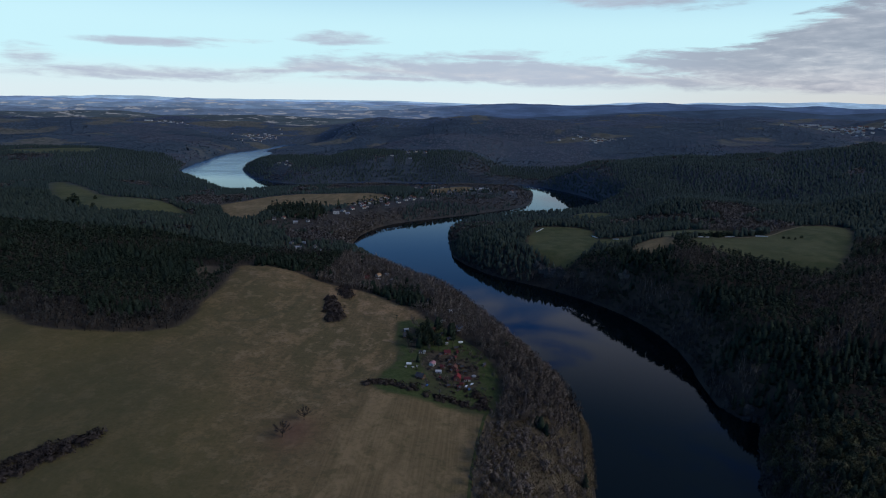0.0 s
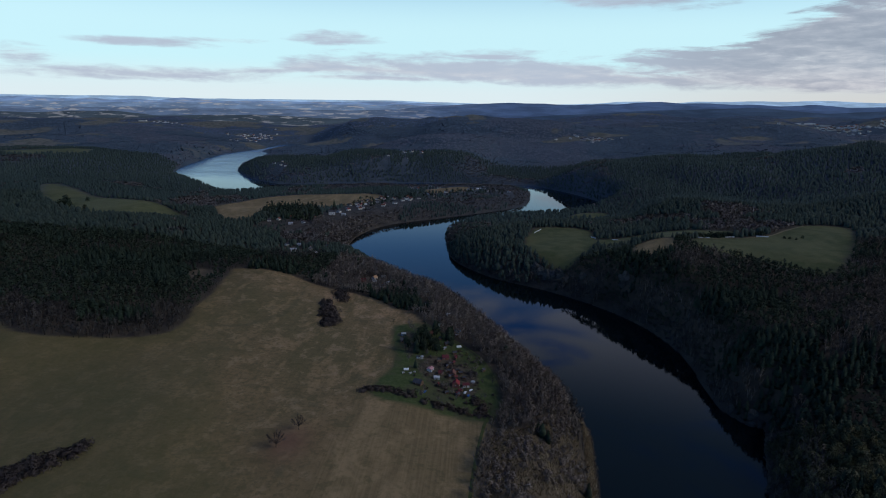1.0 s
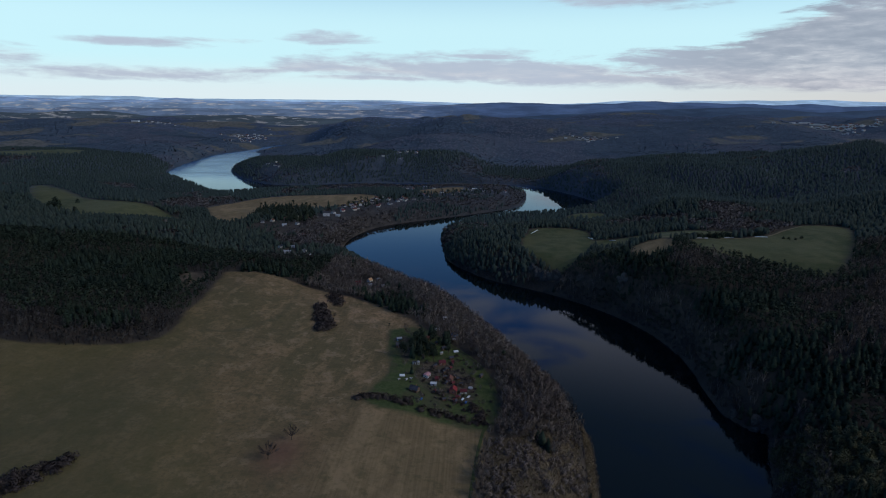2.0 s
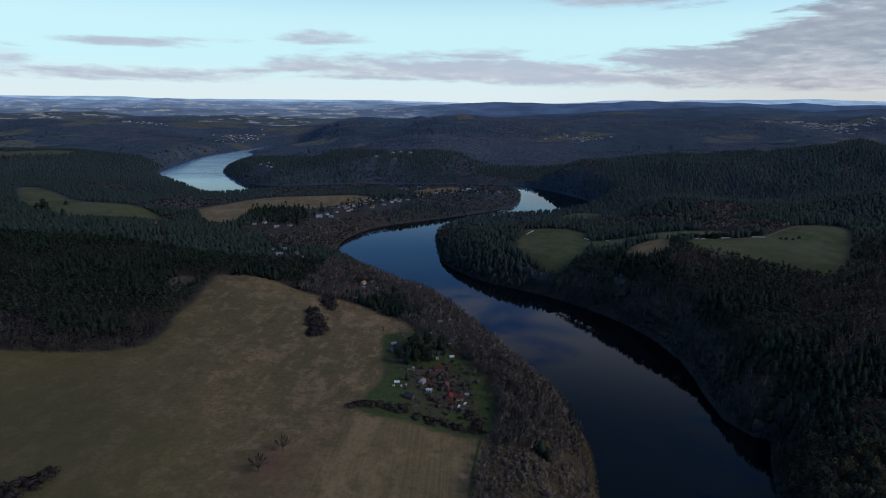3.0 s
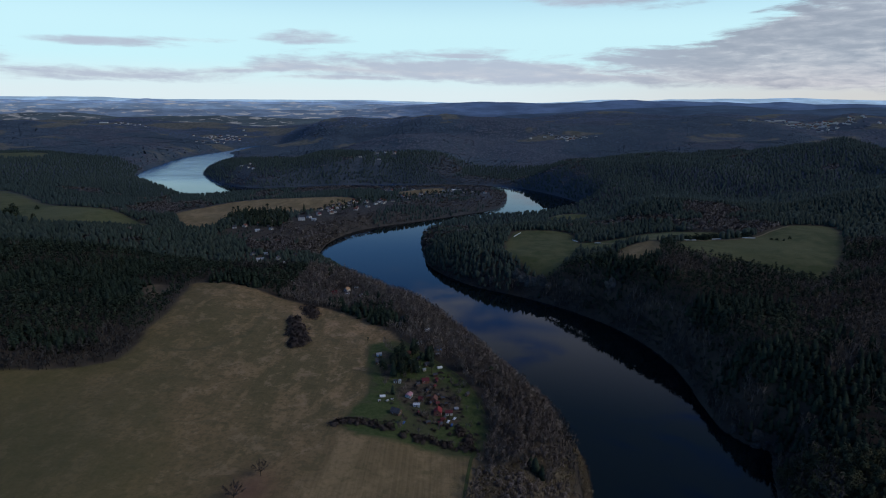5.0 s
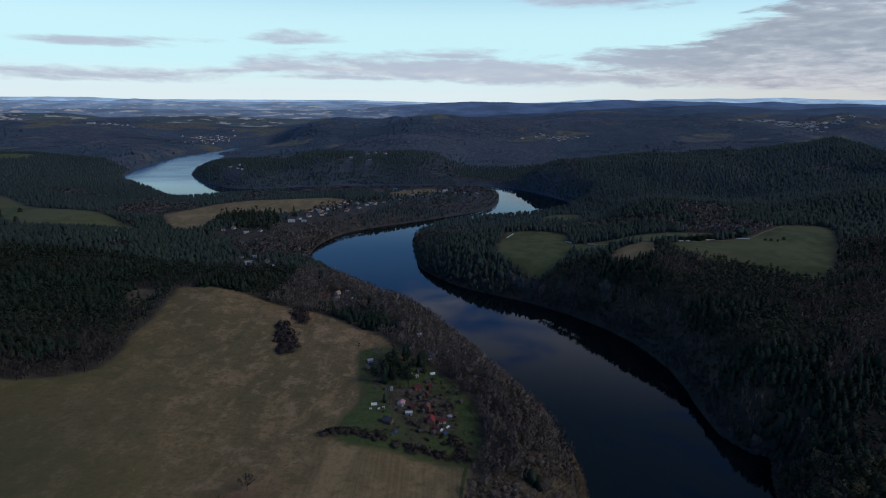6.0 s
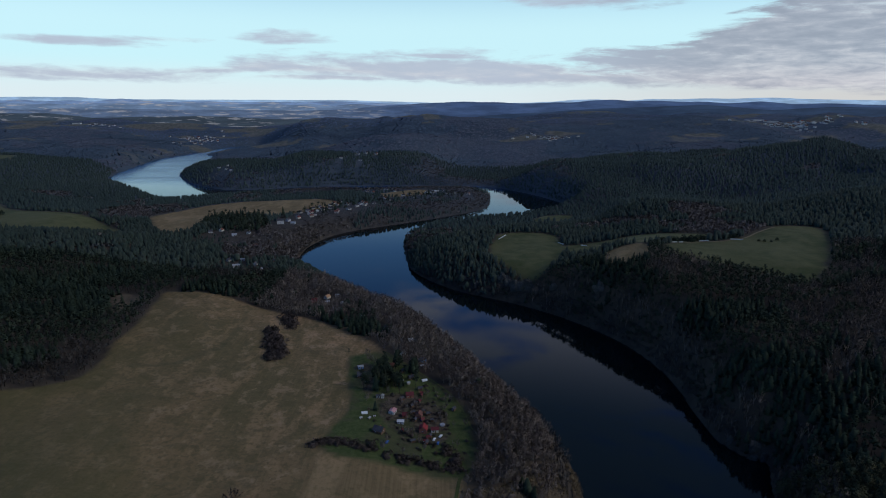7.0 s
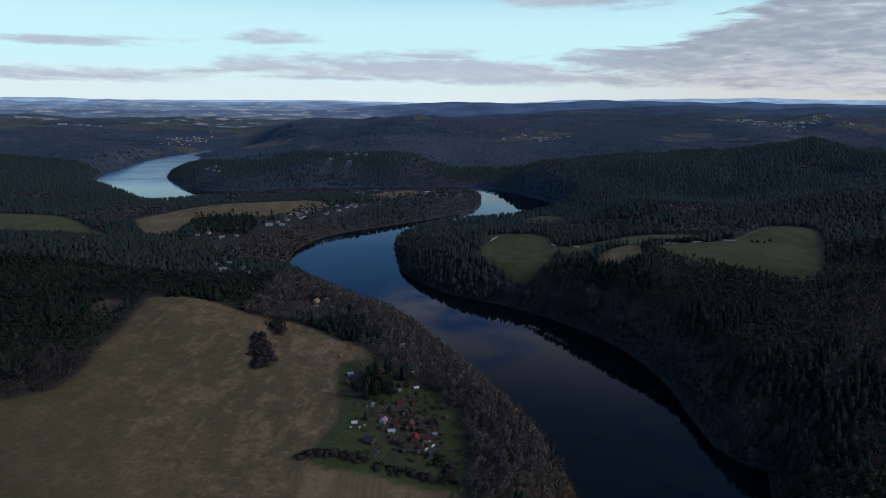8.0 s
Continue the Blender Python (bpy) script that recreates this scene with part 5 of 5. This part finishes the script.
def along(points, gap, wobble, seed):
    r = np.random.default_rng(seed)
    line = spline(points, 10)
    step = np.r_[0, np.cumsum(np.linalg.norm(np.diff(line, axis=0), axis=1))]
    at = np.arange(0, step[-1], gap)
    x, y = np.interp(at, step, line[:, 0]), np.interp(at, step, line[:, 1])
    return x + r.normal(0, wobble, len(at)), y + r.normal(0, wobble, len(at))


def within(outline, gap, seed):
    x, y = spread_points(outline.min(0), outline.max(0), gap)
    keep = inside(x, y, outline)
    return x[keep], y[keep]


def sized(where, lo, hi, seed):
    return np.random.default_rng(seed).uniform(lo, hi, len(where[0]))


hedge = [np.concatenate(p) for p in zip(along([(-100, 494), (-87, 497), (-69, 496), (-49.5, 490)], 1.3, 2.6, 1), along([(-42, 484), (-18, 481), (6, 476), (18, 474)], 1.5, 2.0, 2), along([(0, 504), (8, 497), (14, 488), (10, 484), (4, 492)], 1.6, 2.4, 3), along([(-9, 550), (-2, 549), (5, 544)], 1.5, 0.4, 43), along([(-9, 543), (2, 542)], 1.6, 0.4, 44), along([(-23, 521), (-22, 510), (-12, 508), (-2, 507)], 1.7, 0.4, 45))]
shrubs("hedge_shrub", hedge, sized(hedge, 3.4, 6.2, 4) * np.where((hedge[1] > 506) & (hedge[0] > -30), 0.35, 1.0), RUSSET, "leafless dark brown shrub in the garden hedge", "shrubs of the garden hedge", 5)
thicket = within(closed([(-171, 638), (-160, 640), (-158, 660), (-171, 692), (-186, 718), (-192, 714), (-183, 680)]), 4.1, 6)
shrubs("thicket_shrub", thicket, sized(thicket, 4.7, 8.8, 7), RUSSET, "leafless brown shrub in the field thicket", "shrubs of the field thicket", 8)
nook = within(closed([(-168, 722), (-163, 726), (-174, 758), (-184, 764), (-180, 740)]), 4.2, 9)
shrubs("thicket_shrub", nook, sized(nook, 5.4, 9.5, 10), RUSSET, "leafless brown shrub at the field edge", "shrubs at the field edge", 11)
west_hedge = within(closed([(-274, 374), (-267, 364), (-279, 342), (-300, 308), (-321, 309), (-309, 336), (-288, 360)]), 4.2, 12)
shrubs("field_shrub", west_hedge, sized(west_hedge, 3.6, 7.0, 13), RUSSET, "leafless dark shrub in a field hedge", "shrubs of the field hedge", 14)
scrub = within(ROUGH, 5.2, 15)
keep = (scrub[1] > 322) & (value_noise(scrub[0] / 21, scrub[1] / 21, 3) > 0.46) & (river_distance(*scrub) > 1)
scrub = (scrub[0][keep], scrub[1][keep])
plant("bank_scrub", [dome(90, np.random.default_rng(17 + k), 1.0, 0.17) for k in range(4)], scrub, sized(scrub, 3.0, 7.0, 16), (BARK, TWIGS), "leafless grey-brown scrub in dry bank grass", "shrubs")
yard = strewn(-20, 545, 34, 56, 125, 18)
yard = np.array([p for p in yard if inside(np.array([p[0]]), np.array([p[1]]), LAWN)[0] and min(math.hypot(p[0] - h[0], p[1] - h[1]) for h in GARDENS) > 5]).T
shrubs("garden_shrub", yard, sized(yard, 1.2, 3.8, 19), RUSSET, "small leafless garden shrub on the lawn", "garden shrubs", 20)
r_tree = np.random.default_rng(23)
lone = (np.array([-144, -135]), np.array([393, 420]))
tree_things("oak_tree", [bare(18, 620, r_tree, 0.42, 0.006) for _ in range(2)], lone, np.array([15.5, 14]), (BARK, RUSSET), "lone leafless dark oak in the dry field", "lone field trees")
garden_firs = np.array([(-93, 656), *[p for p in strewn(-47, 602, 24, 34, 74, 27) if min(math.hypot(p[0] - h[0], p[1] - h[1]) for h in GARDENS) > 4.5]]).T
tree_things("garden_conifer", [spruce(13, 12, r_tree), pine(330, r_tree), pine(330, r_tree)], garden_firs, np.r_[7.0, sized(garden_firs, 9, 18, 28)[1:]], (BARK, PINE),
           "dark green conifer standing among garden cottages", "garden conifers")
birches = np.array([(-72, 646), (-69, 638), (-64, 630), (10, 568), *[p for p in strewn(-14, 545, 44, 70, 60, 29) if inside(np.array([p[0]]), np.array([p[1]]), LAWN)[0] and min(math.hypot(p[0] - h[0], p[1] - h[1]) for h in GARDENS) > 4.5]]).T
tree_things("garden_tree", [bare(12, 320, r_tree, 0.24, 0.006) for _ in range(2)], birches, np.r_[13.0, 12, 11, 9, sized(birches, 4.5, 9.5, 30)[4:]], (PALE_BARK, TWIGS), "tall leafless tree beside the garden cottages", "garden trees")
bank_firs = (np.array([61.0, 65.0, 58.0]), np.array([455.0, 450.0, 461.0]))
broad_fir = spruce(15, 13, r_tree)
broad_fir = tuple((v * np.array((1.5, 1.5, 1.0)), f) for v, f in broad_fir)
tree_things("spruce_tree", [broad_fir], bank_firs, np.array([13, 11.5, 9.0]), (BARK, PINE), "dark green spruce among bare bank scrub", "spruces on the bank")
field_trees = (np.array([-888, -824, -882, -918, -903, 356, 368, 404, 438, 537, 507, 514, 522]), np.array([1293, 1190, 1218, 1263, 1228, 990, 992, 992, 1004, 986, 984, 981, 976]))
tree_things("meadow_tree", [dome(260, r_tree, 1.2, 0.16) for _ in range(3)], field_trees, np.array([10.5, 12, 18, 19.5, 18, 9, 9, 12, 9, 6, 4.5, 4.5, 4.5]), (BARK, PINE), "round dark tree standing on a green meadow", "meadow trees")
bend_firs = (np.array([-525, -519, -510, -489, -477, -456, -450, -435, -418, -405, -394, -384, -358]), np.array([1448, 1462, 1440, 1456, 1443, 1458, 1470, 1449, 1440, 1432, 1426, 1440, 1461]))
tree_things("village_conifer", [spruce(10, 9, r_tree), pine(150, r_tree)], bend_firs, sized(bend_firs, 14.9, 23.0, 24), (BARK, NEEDLES), "tall dark conifer beside the village field", "village conifers")
grove_at = within(closed([(-500, 1318), (-494, 1418), (-430, 1432), (-383, 1402), (-362, 1345), (-372, 1290), (-430, 1300)]), 9.5, 32)
plant("conifer_grove", [spruce(9, 8, r_tree) for _ in range(3)] + [pine(120, r_tree)], grove_at, sized(grove_at, 13, 22, 33), (BARK, NEEDLES), "dense dark conifers round the village houses")
lane_firs = within(closed([(-345, 1470), (-300, 1610), (-235, 1690), (-150, 1760), (-40, 1840), (60, 1880), (80, 1800), (-60, 1740), (-200, 1600), (-280, 1460)]), 19, 34)
plant("village_trees", [spruce(8, 7, r_tree), pine(90, r_tree), fuzzy(r_tree)], lane_firs, sized(lane_firs, 9, 17, 35), (BARK, NEEDLES), "dark conifers and bare trees between village houses")
meadow_hedge = within(closed([(345, 975), (352, 1000), (420, 1018), (478, 1022), (486, 1008), (430, 1000), (372, 984)]), 7.5, 36)
plant("meadow_hedge", [dome(120, r_tree, 1.1, 0.16) for _ in range(3)], meadow_hedge, sized(meadow_hedge, 6, 12, 37), (BARK, NEEDLES), "dark overgrown hedge between two green meadows", "shrubs")
cape = within(closed([(240, 405), (252, 450), (270, 488), (308, 477), (338, 450), (375, 420), (360, 360), (270, 345)]), 8.2, 25)
tree_things("willow_tree", [dome(480, r_tree, 1.5, 0.075) for _ in range(3)], cape, sized(cape, 9.5, 14.2, 26), (PALE_BARK, WILLOW), "olive-brown rounded willow on the river cape", "willows on the cape")


# ---- rock faces over the water ----
def rock(x, y, size, seed):
    bm = bmesh.new()
    bmesh.ops.create_icosphere(bm, subdivisions=3, radius=1)
    r = random.Random(seed)
    shift = Vector((r.uniform(0, 50), r.uniform(0, 50), r.uniform(0, 50)))
    for v in bm.verts:
        n = noise.fractal(v.co * 1.7 + shift, 0.8, 2.0, 4)
        v.co *= 1 + 0.45 * n
        v.co.z = math.floor(v.co.z * 4 + 0.4 * n) / 4 * 0.7 + v.co.z * 0.3
    bmesh.ops.scale(bm, vec=(size * 1.1, size * 0.5, size * 1.3), verts=bm.verts)
    me = bpy.data.meshes.new("rock_outcrop")
    bm.to_mesh(me)
    bm.free()
    me.materials.append(ROCK)
    ob = new("rock_outcrop", me)
    ob.matrix_basis = pose(x, y, on_ground(x, y) + size * 0.15, 0, 0, r.uniform(-30, 30))
    tagged(ob, "grey weathered rock outcrop on the wooded bank", "rock", "rocks on the bank")


for n, (x, y, size) in enumerate(ROCKS):
    rock(x, y, size, n)


# ---- dry reeds at the water's edge ----
def reeds():
    x, y = spread_points((30, 285), (112, 518), 1.3)
    d = river_distance(x, y)
    keep = (d > -3) & (d < 7) & (value_noise(x / 10, y / 10, 9) > 0.22)
    x, y = x[keep], y[keep]
    r = np.random.default_rng(31)
    kinds = []
    for _ in range(4):
        at = np.c_[r.normal(0, 0.2, 12), r.normal(0, 0.2, 12), np.zeros(12)]
        way = np.c_[r.normal(0, 0.18, 12), r.normal(0, 0.18, 12), r.uniform(0.7, 1.0, 12)]
        kinds.append((stem((0, 0, -0.2), (0, 0, 0.6), 0.02, 0.01, 3), blades(at, way, r.uniform(0.05, 0.1, 12), r.uniform(0, 3, 12))))
    plant("reed_bed", kinds, (x, y), r.uniform(1.8, 3.0, len(x)), (REED, REED), "pale tan dry reeds along the water's edge", "reeds")


def tussocks():
    x, y = spread_points((5, 330), (112, 500), 1.55)
    keep = inside(x, y, ROUGH) & (river_distance(x, y) > 1)
    x, y = x[keep], y[keep]
    r = np.random.default_rng(71)
    kinds = []
    for _ in range(4):
        at = np.c_[r.normal(0, 0.45, 7), r.normal(0, 0.45, 7), np.zeros(7)]
        way = np.c_[r.normal(0, 0.4, 7), r.normal(0, 0.4, 7), r.uniform(0.6, 1.0, 7)]
        kinds.append((stem((0, 0, -0.2), (0, 0, 0.5), 0.02, 0.01, 2), blades(at, way, r.uniform(0.1, 0.2, 7), r.uniform(0, 3, 7))))
    plant("dry_grass", kinds, (x, y), r.uniform(0.7, 1.7, len(x)), (REED, GRASS), "dry straw-brown grass tussocks on the river bank", "grass", lift=1.0)


reeds()
tussocks()


def shore_scrub():
    """Low bushes that overhang the water along both banks."""
    x, y = spread_points((-300, 300), (330, 1330), 4.6)
    d = river_distance(x, y)
    keep = (d > 0.3) & (d < 17) & in_view(x, y, 60) & ~((x < 110) & (y < 520)) & (value_noise(x / 16, y / 16, 12) > 0.22)
    x, y = x[keep], y[keep]
    r = np.random.default_rng(51)
    plant("shore_scrub", [dome(34, r, 1.0, 0.24) for _ in range(5)], (x, y), r.uniform(2.2, 6.0, len(x)), (BARK, SHORE), "dark leafless scrub overhanging the water", "shrubs")


shore_scrub()
